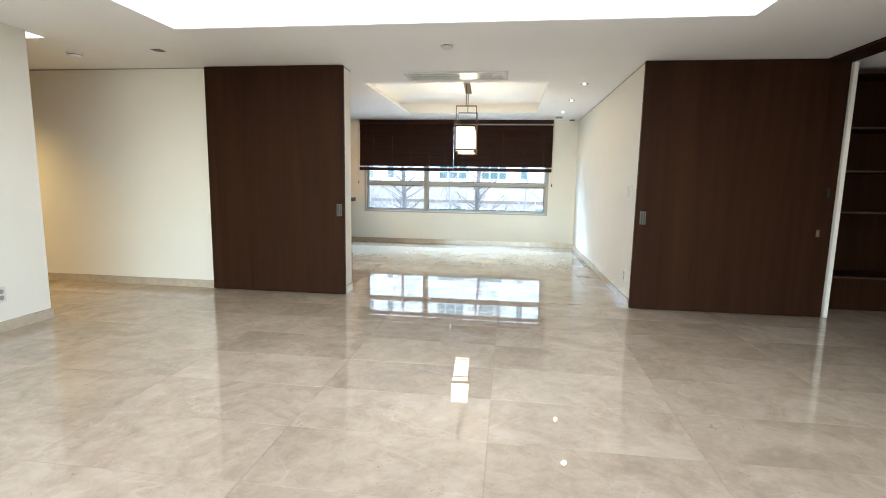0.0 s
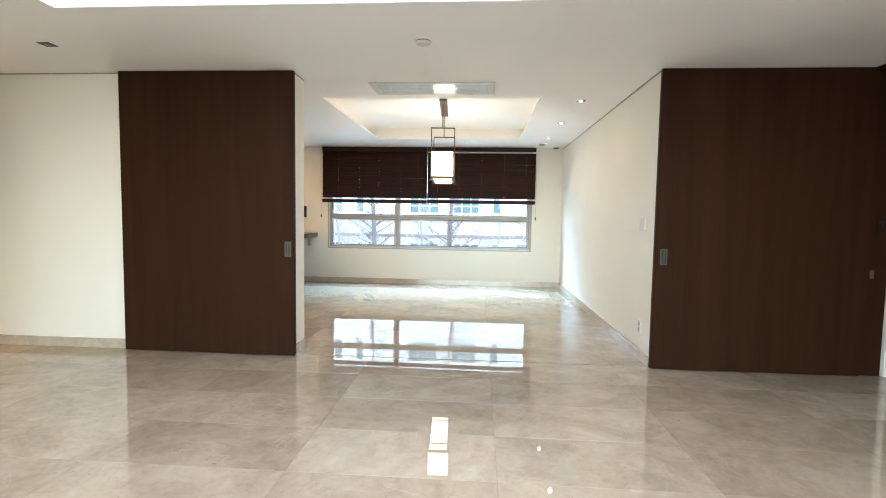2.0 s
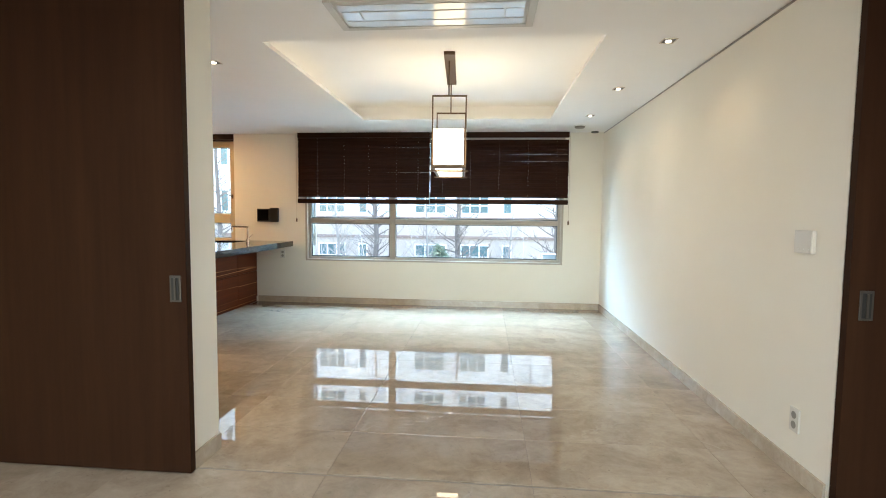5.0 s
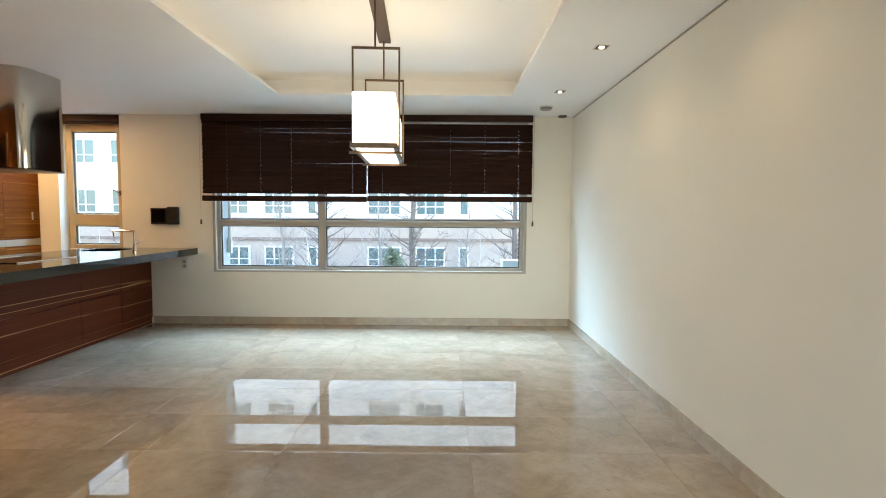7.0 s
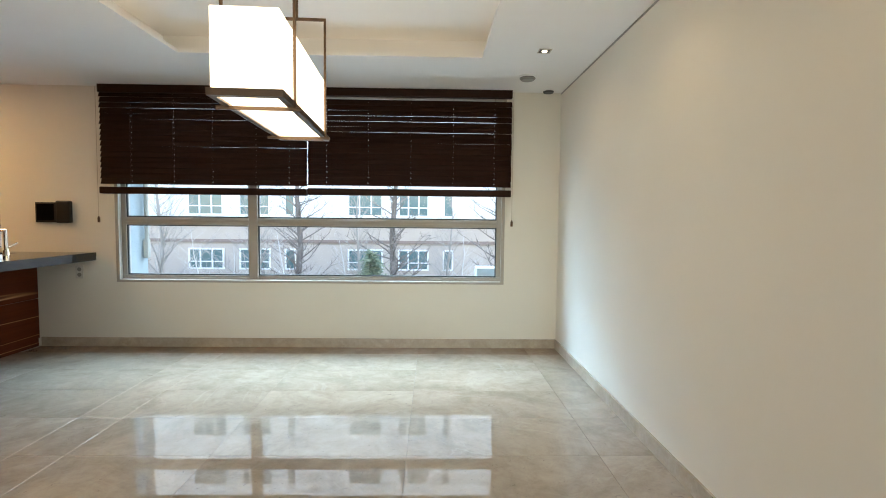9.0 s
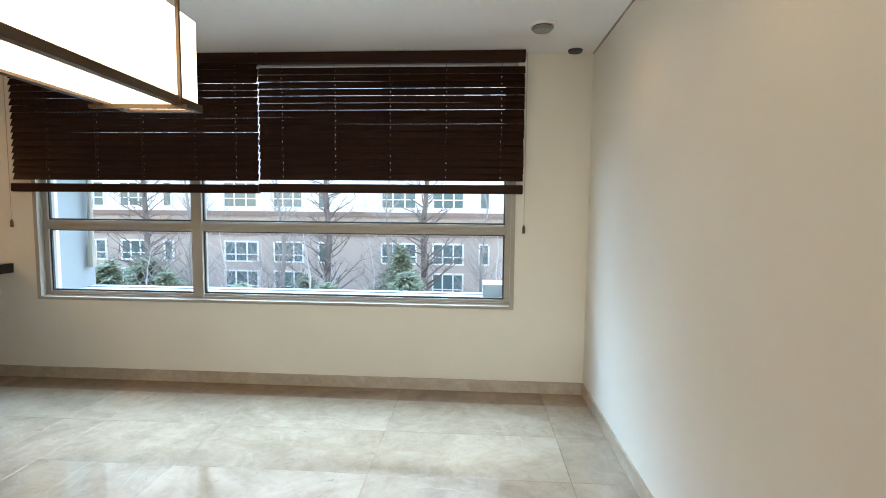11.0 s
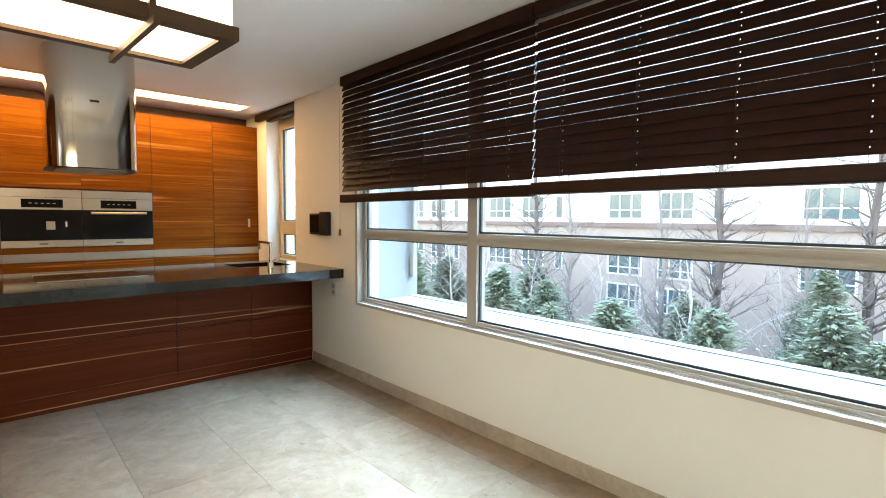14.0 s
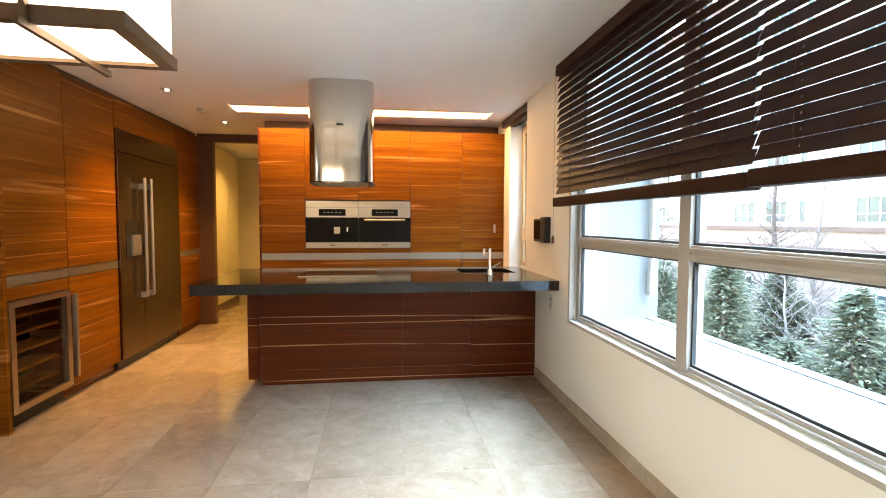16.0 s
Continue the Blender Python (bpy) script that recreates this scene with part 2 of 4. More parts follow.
def part(name, bm, material, parent=None, label="", smooth=False):
    base = BASE[parent.name] if parent else Vector((0, 0, 0))
    if smooth:
        for f in bm.faces:
            f.smooth = True
    me = bpy.data.meshes.new(name)
    bmesh.ops.translate(bm, verts=bm.verts, vec=-base)
    bm.to_mesh(me)
    bm.free()
    me.materials.append(material)
    ob = new(name, me)
    BASE[ob.name] = base
    if parent:
        ob.parent = parent
    if label:
        tagged(ob, label)
    return ob


def bx(name, material, parent, *dims, bevel=0.0, label=""):
    return part(name, box(bmesh.new(), *dims, bevel=bevel), material, parent, label)


def structure(name, material, boxes, label, category):
    bm = bmesh.new()
    for dims in boxes:
        box(bm, *dims)
    return tagged(part(name, bm, material), label, category, kind="structure")


# ---- walls, ceilings ----
LX0, LX1, LY0 = -8.6, 2.93, -4.2
structure("wall_living_north", M_WALL, [(LX0, -2.776, 4.845, 5.30, 0, H), (-2.776, -1.655, 4.845, 5.075, 0, H)], "cream papered wall behind the sliding door", "wall")
structure("wall_living_north_east", M_WALL, [(1.345, 2.93, 4.84, 5.30, 0, H)], "cream papered wall behind the sliding door", "wall")
structure("wall_dining_east", M_WALL, [(1.345, 1.60, 5.30, 10.0, 0, 2.9)], "long cream papered dining room wall", "wall")
WX0, WX1, WZ0, WZ1 = -2.785, 0.83, 0.615, 2.36
structure("wall_window", M_WALL, [
    (-5.46, -4.60, 9.497, 9.62, 0, H),
    (-3.84, WX0, WIN_Y, 9.66, 0, H), (WX1, 1.345, WIN_Y, 9.66, 0, H), (WX0, WX1, WIN_Y, 9.66, 0, WZ0), (WX0, WX1, WIN_Y, 9.66, WZ1, H),
    (-4.86, -3.84, 9.62, 9.80, 0, 0.86), (-3.93, -3.84, 9.66, 9.80, 0, H), (-6.3, -4.60, 9.62, 9.80, 0, H), (-4.60, -3.93, 9.66, 9.80, 2.33, H)],
    "cream papered outer wall with the windows", "wall")
structure("wall_kitchen_west", M_WALL, [(-5.62, -5.46, 6.92, 9.62, 0, H)], "plain kitchen wall behind the tall cabinets", "wall")
structure("wall_living_west", M_WALL, [(-4.05, -3.86, LY0, 3.45, 0, H)], "pale papered living room wall end", "wall")
structure("wall_living_south", M_WALL, [(LX0, -3.4, LY0 - 0.15, LY0, 0, H), (2.2, 5.2, LY0 - 0.15, LY0, 0, H), (-3.4, 2.2, LY0 - 0.15, LY0, 0, 0.15), (-3.4, 2.2, LY0 - 0.15, LY0, 2.35, H)], "plain rear wall around the wide balcony window", "wall")
structure("wall_living_east", M_WALL, [(2.93, 3.14, LY0, 2.3, 0, H)], "plain side wall of the living room", "wall")
structure("wall_corridor_end", M_CORRIDOR, [(LX0 - 0.15, LX0, LY0, 7.4, 0, H)], "plain corridor end wall", "wall")
structure("wall_study", M_WALL, [(3.14, 5.2, 5.62, 5.75, 0, H), (5.2, 5.35, LY0, 5.75, 0, H)], "plain wall of the dark side room", "wall")
structure("wall_pantry", M_CORRIDOR, [(LX0, -6.12, 7.25, 7.4, 0, H), (LX0, -6.12, 5.30, 5.55, 0, H), (-6.12, -5.62, 6.92, 7.4, 0, H)], "cream passage wall beyond the kitchen", "wall")

C1 = (-2.59, 1.72, -2.6, 3.52)
C2 = (-1.70, 0.51, 5.775, 8.47)


def ring(x0, x1, y0, y1, hx0, hx1, hy0, hy1, z0, z1):
    return [(x0, hx0, y0, y1, z0, z1), (hx1, x1, y0, y1, z0, z1), (hx0, hx1, y0, hy0, z0, z1), (hx0, hx1, hy1, y1, z0, z1)]


T = 0.025
ceil = ring(LX0, 2.93, LY0, 5.05, *C1, H, H + T)
ceil += ring(-1.95, 1.345, 5.05, WIN_Y, *C2, H, H + T)
ceil += [(-8.6, -1.95, 5.05, 6.72, H, H + T), (-8.6, -4.76, 6.72, 6.92, H, H + T), (-4.36, -1.95, 6.72, 6.92, H, H + T), (-8.6, -5.62, 6.92, 7.4, H, H + T), (-4.36, -1.95, 6.92, WIN_Y, H, H + T), (-5.62, -4.76, 6.92, 9.62, H, H + T),
         (-4.76, -4.36, 9.25, 9.66, H, H + T), (-4.36, -3.84, WIN_Y, 9.66, H, H + T), (2.93, 5.35, LY0, 5.75, H, H + T), (1.345, 2.93, 5.05, 5.3, H, H + T)]
# recesses above the openings
ceil += ring(C1[0] - 0.25, C1[1] + 0.25, C1[2] - 0.25, C1[3] + 0.25, C1[0] - 0.2, C1[1] + 0.2, C1[2] - 0.2, C1[3] + 0.2, H + T, COVE)
ceil += [(C1[0] - 0.25, C1[1] + 0.25, C1[2] - 0.25, C1[3] + 0.25, COVE + 0.02, COVE + 0.06)]
ceil += ring(C2[0] - 0.25, C2[1] + 0.25, C2[2] - 0.25, C2[3] + 0.25, C2[0] - 0.21, C2[1] + 0.21, C2[2] - 0.21, C2[3] + 0.21, H + T, COVE)
ceil += [(C2[0] - 0.25, C2[1] + 0.25, C2[2] - 0.25, C2[3] + 0.25, COVE, COVE + 0.05)]
structure("ceiling", M_CEIL, ceil, "white painted ceiling with recessed coves", "ceiling")
structure("roof_slab", M_CONCRETE, [(LX0 - 0.2, 5.4, LY0 - 0.2, 9.9, 2.72, 2.95)], "concrete slab over the flat", "ceiling")
structure("outer_wall_east", M_CONCRETE, [(5.35, 5.45, LY0, 9.9, -6, 2.95), (1.6, 5.35, 9.66, 9.9, -6, 2.95)], "outer wall of the building", "wall")

# no gap is cut: thin grey strips on the walls stand for its shade
structure("trim_gap_shade", M_BULB_OFF, [(1.341, 1.345, 4.86, WIN_Y, H - 0.013, H - 0.001), (-1.655, -1.651, 4.86, 5.075, H - 0.013, H - 0.001), (-8.0, -3.17, 4.841, 4.845, H - 0.010, H - 0.001)], "dark strip standing in for the shade of the gap between wall and ceiling", "trim")

# luminous ceiling of the living room
bx("ceiling_light_panel", M_PANEL, None, C1[0] - 0.19, C1[1] + 0.19, C1[2] - 0.19, C1[3] + 0.19, COVE - 0.03, COVE)
tagged(bpy.data.objects["ceiling_light_panel"], "large white luminous ceiling panel in its recess", "ceiling light")

# warm strips hidden behind the lip of the dining cove
for x0, x1, y0, y1 in ((C2[0] - 0.20, C2[0] - 0.16, C2[2], C2[3]), (C2[1] + 0.16, C2[1] + 0.20, C2[2], C2[3]), (C2[0], C2[1], C2[2] - 0.20, C2[2] - 0.16), (C2[0], C2[1], C2[3] + 0.16, C2[3] + 0.20)):
    tagged(bx("cove_light_strip", M_LED, None, x0, x1, y0, y1, H + T, H + T + 0.012), "slim warm light strip lying in the ceiling cove", "cove light", "cove light strips")

# light slot of the hall ceiling, past the wall's end
slot = thing("hall_ceiling_light", (-4.6, 3.57, H), "slim lit white light slot in the hall ceiling", "ceiling light")
bx("diffuser", M_PANEL, slot, -5.3, -3.91, 3.49, 3.65, H - 0.006, H - 0.002)
bx("edge", M_WHITE, slot, -5.3, -3.895, 3.65, 3.665, H - 0.008, H - 0.001)

# linear kitchen light
lamp = thing("linear_ceiling_light", (-4.56, 8.0, H), "long recessed warm white linear kitchen light", "ceiling light")
bx("diffuser", M_TUBE, lamp, -4.70, -4.45, 6.73, 9.235, H + 0.004, H + 0.02)
bx("trim", M_WHITE, lamp, -4.45, -4.365, 6.725, 9.245, H + 0.001, H + 0.018)
bx("trim", M_WHITE, lamp, -4.755, -4.70, 6.725, 9.245, H + 0.001, H + 0.018)
bx("housing", M_WHITE, lamp, -4.76, -4.36, 6.72, 9.25, H + 0.024, H + 0.05)


def downlight(x, y, lit=True, energy=22, color=WARM, cone=95):
    d = thing("downlight", (x, y, H), "square recessed ceiling downlight, " + ("lit warm white" if lit else "switched off"), "downlight", "ceiling downlights")
    r = 0.045
    bm = bmesh.new()
    for dims in ring(x - r, x + r, y - r, y + r, x - r + 0.008, x + r - 0.008, y - r + 0.008, y + r - 0.008, H - 0.003, H + 0.002):
        box(bm, *dims)
    part("trim", bm, M_STEEL if lit else M_DARKGREY, d)
    bx("well", M_DARKGREY, d, x - r + 0.008, x + r - 0.008, y - r + 0.008, y + r - 0.008, H - 0.002, H - 0.0005)
    bm = bmesh.new()
    bmesh.ops.create_uvsphere(bm, u_segments=16, v_segments=8, radius=0.019, matrix=Matrix.Translation((x, y, H - 0.004)) @ Matrix.Diagonal((1, 1, 0.45, 1)))
    part("lamp", bm, M_BULB if lit else M_BULB_OFF, d, smooth=True)
    if lit:
        spot("downlight_beam", x, y, H - 0.03, energy, color, cone)
    return d


for y in (5.90, 7.11, 8.30):
    downlight(0.927, y, energy=0.6, cone=140)
downlight(-2.265, 6.18, energy=1.6)
downlight(-3.918, 6.375, energy=13, color=(1.0, 0.56, 0.18), cone=95)
downlight(-5.26, 6.44, energy=13, color=(1.0, 0.56, 0.18), cone=95)
downlight(-3.195, 4.13, False)
downlight(-7.0, 6.45, energy=7.5, color=(1.0, 0.62, 0.16), cone=140)
downlight(-6.15, 4.0, energy=16, color=(1.0, 0.72, 0.30), cone=140)


def disc_fixture(name, x, y, z, r, material, label, category):
    d = thing(name, (x, y, z), label, category)
    bm = bmesh.new()
    tube(bm, (x, y, z), (x, y, z - 0.012), r, r * 0.93, 28)
    part("rim", bm, M_WHITE, d, smooth=False)
    part("slot", tube(bmesh.new(), (x, y, z - 0.012), (x, y, z - 0.019), r * 0.80, sides=28), M_DARKGREY, d)
    bm = bmesh.new()
    tube(bm, (x, y, z - 0.019), (x, y, z - 0.034), r * 0.88, r * 0.7, 28)
    part("cover", bm, material, d)
    return d


disc_fixture("smoke_detector", -0.478, 4.105, H, 0.062, M_PLASTIC, "round white smoke detector on the ceiling", "smoke detector")
disc_fixture("smoke_detector", -0.51, 6.12, COVE, 0.05, M_PLASTIC, "small round white detector in the cove", "smoke detector")
disc_fixture("smoke_detector", -4.62, 6.41, H, 0.05, M_PLASTIC, "small round white detector on the kitchen ceiling", "smoke detector")
disc_fixture("round_vent", 0.927, 8.92, H, 0.075, M_BULB_OFF, "round white ceiling vent with a dark slot", "ceiling vent")
disc_fixture("round_vent", -4.116, 4.186, H, 0.07, M_CEIL, "round white ceiling vent near the corridor", "ceiling vent")
bm = tube(bmesh.new(), (1.21, 9.39, H), (1.21, 9.39, H - 0.015), 0.05, 0.045, 20)
tagged(part("ceiling_sensor", bm, M_DARKGREY), "small dark round sensor in the ceiling corner", "sensor")

# ceiling air conditioner
ac = thing("ceiling_air_conditioner", (-0.527, 5.38, H), "long white cassette air conditioner flush in the ceiling", "air conditioner")
bm = bmesh.new()
for dims in ring(-1.094, 0.04, 5.17, 5.575, -1.05, -0.004, 5.21, 5.535, H - 0.014, H - 0.001):
    box(bm, *dims, bevel=0.003)
part("frame", bm, M_PLASTIC, ac)
bx("back_plate", M_PLASTIC, ac, -1.05, -0.004, 5.21, 5.535, H - 0.004, H - 0.001)
for y0, y1 in ((5.22, 5.30), (5.445, 5.525)):
    bx("louvre", M_GLOSS, ac, -1.03, -0.024, y0, y1, H - 0.012, H - 0.005, bevel=0.002)
bx("intake_panel", M_GLOSS, ac, -0.92, -0.134, 5.315, 5.43, H - 0.012, H - 0.005, bevel=0.002)
for x0, x1 in ((-1.03, -0.93), (-0.124, -0.024)):
    bx("end_cover", M_GLOSS, ac, x0, x1, 5.315, 5.43, H - 0.011, H - 0.005, bevel=0.002)

# ---- skirting ----
S, SH = 0.012, 0.085
structure("baseboard_window_wall", M_SKIRT, [(-3.5, 1.345 - S, WIN_Y - S, WIN_Y, 0, SH)], "polished beige marble skirting under the window", "baseboard")
structure("baseboard_dining_east", M_SKIRT, [(1.345 - S, 1.345, 4.86, WIN_Y, 0, SH)], "polished beige marble skirting", "baseboard")
structure("baseboard_living_north", M_SKIRT, [(LX0, -1.655, 4.845 - S, 4.845, 0, SH), (-1.655, -1.655 + S, 4.845 - S, 5.075, 0, SH)], "polished beige marble skirting", "baseboard")
structure("baseboard_living_west", M_SKIRT, [(-3.86, -3.86 + S, LY0, 3.45 + S, 0, SH), (-4.05, -3.86, 3.45, 3.45 + S, 0, SH)], "polished beige marble skirting", "baseboard")


# ---- sliding doors ----
def sliding_door(x0, x1, handle_x, label):
    d = thing("sliding_door", ((x0 + x1) / 2, 4.80, 0), label, "door", "sliding door panels")
    bx("panel", M_WENGE, d, x0, x1, 4.782, 4.822, 0.008, H - 0.004, bevel=0.002)
    hb = bx("pull_frame", M_PULL, d, handle_x - 0.028, handle_x + 0.028, 4.777, 4.782, 0.858, 0.986, bevel=0.002, label="brushed steel recessed pull")
    bx("pull_recess", M_BLACK, hb, handle_x - 0.018, handle_x + 0.018, 4.775, 4.777, 0.868, 0.976)
    bx("grip", M_PULL, hb, handle_x - 0.004, handle_x + 0.006, 4.771, 4.775, 0.87, 0.974)
    return d


sliding_door(-3.163, -1.636, -1.69, "tall dark wenge sliding door pushed open against the wall")
sliding_door(1.335, 2.945, 1.405, "tall dark wenge sliding door pushed open against the wall")

# dark lining of the side room's opening
op = thing("door_frame_wenge", (3.03, 4.83, 0), "floor to ceiling dark wenge lining of an open doorway", "door frame", kind="structure")
bx("jamb", M_WENGE, op, 2.948, 3.14, 4.832, 4.87, 0, H - 0.002)
bx("soffit", M_WENGE, op, 2.92, 3.14, 2.3, 4.832, H - 0.03, H - 0.001)
bx("far_jamb", M_WENGE, op, 2.92, 3.15, 2.26, 2.30, 0, H - 0.002)
bx("latch_plate", M_STEEL, op, 3.01, 3.04, 4.826, 4.832, 0.78, 0.85, bevel=0.001)
bx("latch_box", M_BLACK, op, 3.055, 3.085, 4.824, 4.832, 1.16, 1.24, bevel=0.001)
tagged(bx("white_trim", M_WALL, None, 3.152, 3.188, 4.81, 4.87, 0, H - 0.03), "white painted vertical trim beside the doorway", "trim", kind="structure")

case = thing("bookcase", (4.0, 5.4, 0), "empty dark wood built-in bookcase in the side room", "bookcase")
bx("back", M_WENGE, case, 3.25, 5.1, 5.56, 5.60, 0.1, 2.36)
bx("plinth", M_WENGE, case, 3.25, 5.1, 5.2, 5.56, 0.0, 0.32)
for z in (0.33, 0.99, 1.40, 1.82, 2.34):
    bx("shelf", M_WENGE, case, 3.25, 5.1, 5.155, 5.56, z, z + 0.028)
    bx("shelf_edge", M_BROWN, case, 3.25, 5.1, 5.15, 5.155, z + 0.008, z + 0.022)
for x in (3.25, 4.2, 5.07):
    bx("upright", M_WENGE, case, x, x + 0.03, 5.14, 5.56, 0.32, 2.36)
# ---- main window ----
win = thing("window_1", ((WX0 + WX1) / 2, 9.5, WZ0), "wide taupe aluminium window with four fixed panes", "window", kind="structure")
bm = bmesh.new()
for dims in ring(WX0 - 0.004, WX1 + 0.004, WIN_Y - 0.008, WIN_Y + 0.03, WX0 + 0.026, WX1 - 0.026, 0, 1, 0, 1)[:2]:
    box(bm, dims[0], dims[1], dims[2], dims[3], WZ0 - 0.004, WZ1)
box(bm, WX0 + 0.026, WX1 - 0.026, WIN_Y - 0.008, WIN_Y + 0.03, WZ0 - 0.004, WZ0 + 0.018)
box(bm, WX0 + 0.026, WX1 - 0.026, WIN_Y - 0.008, WIN_Y + 0.03, WZ1 - 0.03, WZ1)
part("window_trim", bm, M_VINYL, win)
bx("window_sill", M_SILL, win, WX0, WX1, WIN_Y + 0.03, WIN_Y + 0.08, WZ0, WZ0 + 0.022)
bx("side_reveal", M_SILL, win, WX0, WX0 + 0.02, WIN_Y + 0.03, WIN_Y + 0.08, WZ0 + 0.022, WZ1)
bx("side_reveal", M_SILL, win, WX1 - 0.02, WX1, WIN_Y + 0.03, WIN_Y + 0.08, WZ0 + 0.022, WZ1)
FY0, FY1 = WIN_Y + 0.045, WIN_Y + 0.115
MX0, MX1, TZ0, TZ1 = -1.578, -1.495, 1.145, 1.218
fx0, fx1, fz0 = WX0 + 0.02, WX1 - 0.02, WZ0 + 0.022
for name, dims in (("frame_rail", (fx0, fx1, FY0, FY1, fz0, fz0 + 0.035)), ("frame_rail", (fx0, fx1, FY0, FY1, WZ1 - 0.07, WZ1)),
                   ("frame_stile", (fx0, fx0 + 0.045, FY0, FY1, fz0 + 0.035, WZ1 - 0.07)), ("frame_stile", (fx1 - 0.045, fx1, FY0, FY1, fz0 + 0.035, WZ1 - 0.07)),
                   ("mullion", (MX0, MX1, FY0 - 0.01, FY1, fz0 + 0.002, WZ1 - 0.07)),
                   ("transom", (fx0 + 0.045, MX0, FY0 - 0.004, FY1, TZ0, TZ1)), ("transom", (MX1, fx1 - 0.045, FY0 - 0.004, FY1, TZ0, TZ1))):
    bx(name, M_VINYL, win, *dims, bevel=0.004)
for x0, x1 in ((fx0 + 0.045, MX0), (MX1, fx1 - 0.045)):
    for z in (TZ0 + 0.012, TZ1 - 0.030):
        bx("transom_bead", M_VINYL, win, x0 + 0.001, x1 - 0.001, FY0 - 0.012, FY0 - 0.004, z, z + 0.018, bevel=0.003)
    bx("bottom_bead", M_VINYL, win, x0 + 0.001, x1 - 0.001, FY0 - 0.01, FY0, fz0 + 0.002, fz0 + 0.016, bevel=0.003)
    for z0, z1 in ((fz0 + 0.035, TZ0), (TZ1, WZ1 - 0.07)):
        bm = bmesh.new()
        for dims in ((x0, x1, z0, z0 + 0.012), (x0, x1, z1 - 0.008, z1), (x0, x0 + 0.01, z0, z1), (x1 - 0.01, x1, z0, z1)):
            box(bm, dims[0], dims[1], FY0 + 0.012, FY0 + 0.03, dims[2], dims[3])
        part("gasket", bm, M_GASKET, win)
        pane = bx("pane", M_GLASS, win, x0 + 0.004, x1 - 0.004, FY0 + 0.034, FY0 + 0.04, z0 + 0.004, z1 - 0.004)
        pane.visible_shadow = False


# balcony window behind the start of the walk
rear = thing("window_3", (-0.6, LY0 - 0.1, 0.15), "wide balcony window of the living room", "window", kind="structure")
for x in (-3.4, -1.56, 0.28, 2.12):
    bx("frame_stile", M_VINYL, rear, x, x + 0.08, LY0 - 0.13, LY0 - 0.07, 0.15, 2.35, bevel=0.004)
for z in (0.15, 2.28):
    bx("frame_rail", M_VINYL, rear, -3.32, 2.12, LY0 - 0.125, LY0 - 0.075, z, z + 0.07, bevel=0.004)


# ---- venetian blinds ----
def slat_mesh(width, holes, tilt):
    """One wooden slat with cord holes, tilted nearly shut, room edge down."""
    bm = bmesh.new()
    w, t, hw, hh = 0.056, 0.003, 0.0022, 0.0045
    xs = [0.0]
    for h in holes:
        xs += [h - hw, h + hw]
    xs.append(width)
    for i in range(len(xs) - 1):
        if i % 2 == 0:
            box(bm, xs[i], xs[i + 1], -w / 2, w / 2, -t / 2, t / 2)
        else:
            box(bm, xs[i], xs[i + 1], -w / 2, -hh, -t / 2, t / 2)
            box(bm, xs[i], xs[i + 1], hh, w / 2, -t / 2, t / 2)
    bmesh.ops.rotate(bm, verts=bm.verts, cent=(0, 0, 0), matrix=Matrix.Rotation(radians(tilt), 3, "X"))
    return bm


def venetian(x0, x1, z_bottom, holes, cord_side, seed, label):
    rng = random.Random(seed)
    Y = 9.375
    b = thing("window_blind", ((x0 + x1) / 2, Y, z_bottom), label, "blind", "window blinds")
    bx("headrail", M_SLAT, b, x0, x1, Y - 0.026, Y + 0.03, H - 0.075, H - 0.004, bevel=0.003)
    bx("bottom_rail", M_SLAT, b, x0, x1, Y - 0.036, Y + 0.03, z_bottom, z_bottom + 0.062, bevel=0.008)
    pitch = 0.0488
    z = z_bottom + 0.062 + 0.052
    k = 0
    tilts = {}
    while z < H - 0.08:
        up = (z - z_bottom) / 0.95
        tilt = round(67.6 - 2.0 * up + rng.choice((-1.2, -0.5, 0.0, 0.5, 1.5)), 1)
        if tilt not in tilts:
            o = part("slat", slat_mesh(x1 - x0, holes, tilt), M_SLAT, None)
            tilts[tilt] = o.data
        else:
            o = new("slat", tilts[tilt])
        o.parent = b
        o.location = Vector((x0 + rng.uniform(-0.003, 0.003), Y, z)) - BASE[b.name]
        o.rotation_euler = (0, rng.uniform(-0.0012, 0.0012), 0)
        z += pitch
        k += 1
    for h in holes:
        part("ladder_cord", tube(bmesh.new(), (x0 + h, Y - 0.024, z_bottom + 0.05), (x0 + h, Y - 0.024, H - 0.07), 0.0011, sides=5), M_SLAT, b)
    cx = x1 + 0.012 if cord_side > 0 else x0 - 0.02
    part("pull_cord", tube(bmesh.new(), (cx, Y - 0.02, 1.22), (cx, Y - 0.02, H - 0.03), 0.0022, sides=6), M_CORD, b)
    bm = bmesh.new()
    tube(bm, (cx, Y - 0.02, 1.165), (cx, Y - 0.02, 1.205), 0.011, 0.011, 10)
    tube(bm, (cx, Y - 0.02, 1.205), (cx, Y - 0.02, 1.225), 0.011, 0.003, 10)
    part("tassel", bm, M_BRONZE, b, "dark turned wood cord tassel")
    return b


SPLIT = -0.995
venetian(-2.862, SPLIT - 0.004, 1.428, (0.28, 0.66, 1.01, 1.40, 1.70), -1, 5, "dark brown wooden venetian blind lowered over half the window")
venetian(SPLIT + 0.004, 0.875, 1.436, (0.17, 0.55, 0.94, 1.33, 1.71), 1, 8, "dark brown wooden venetian blind lowered over half the window")

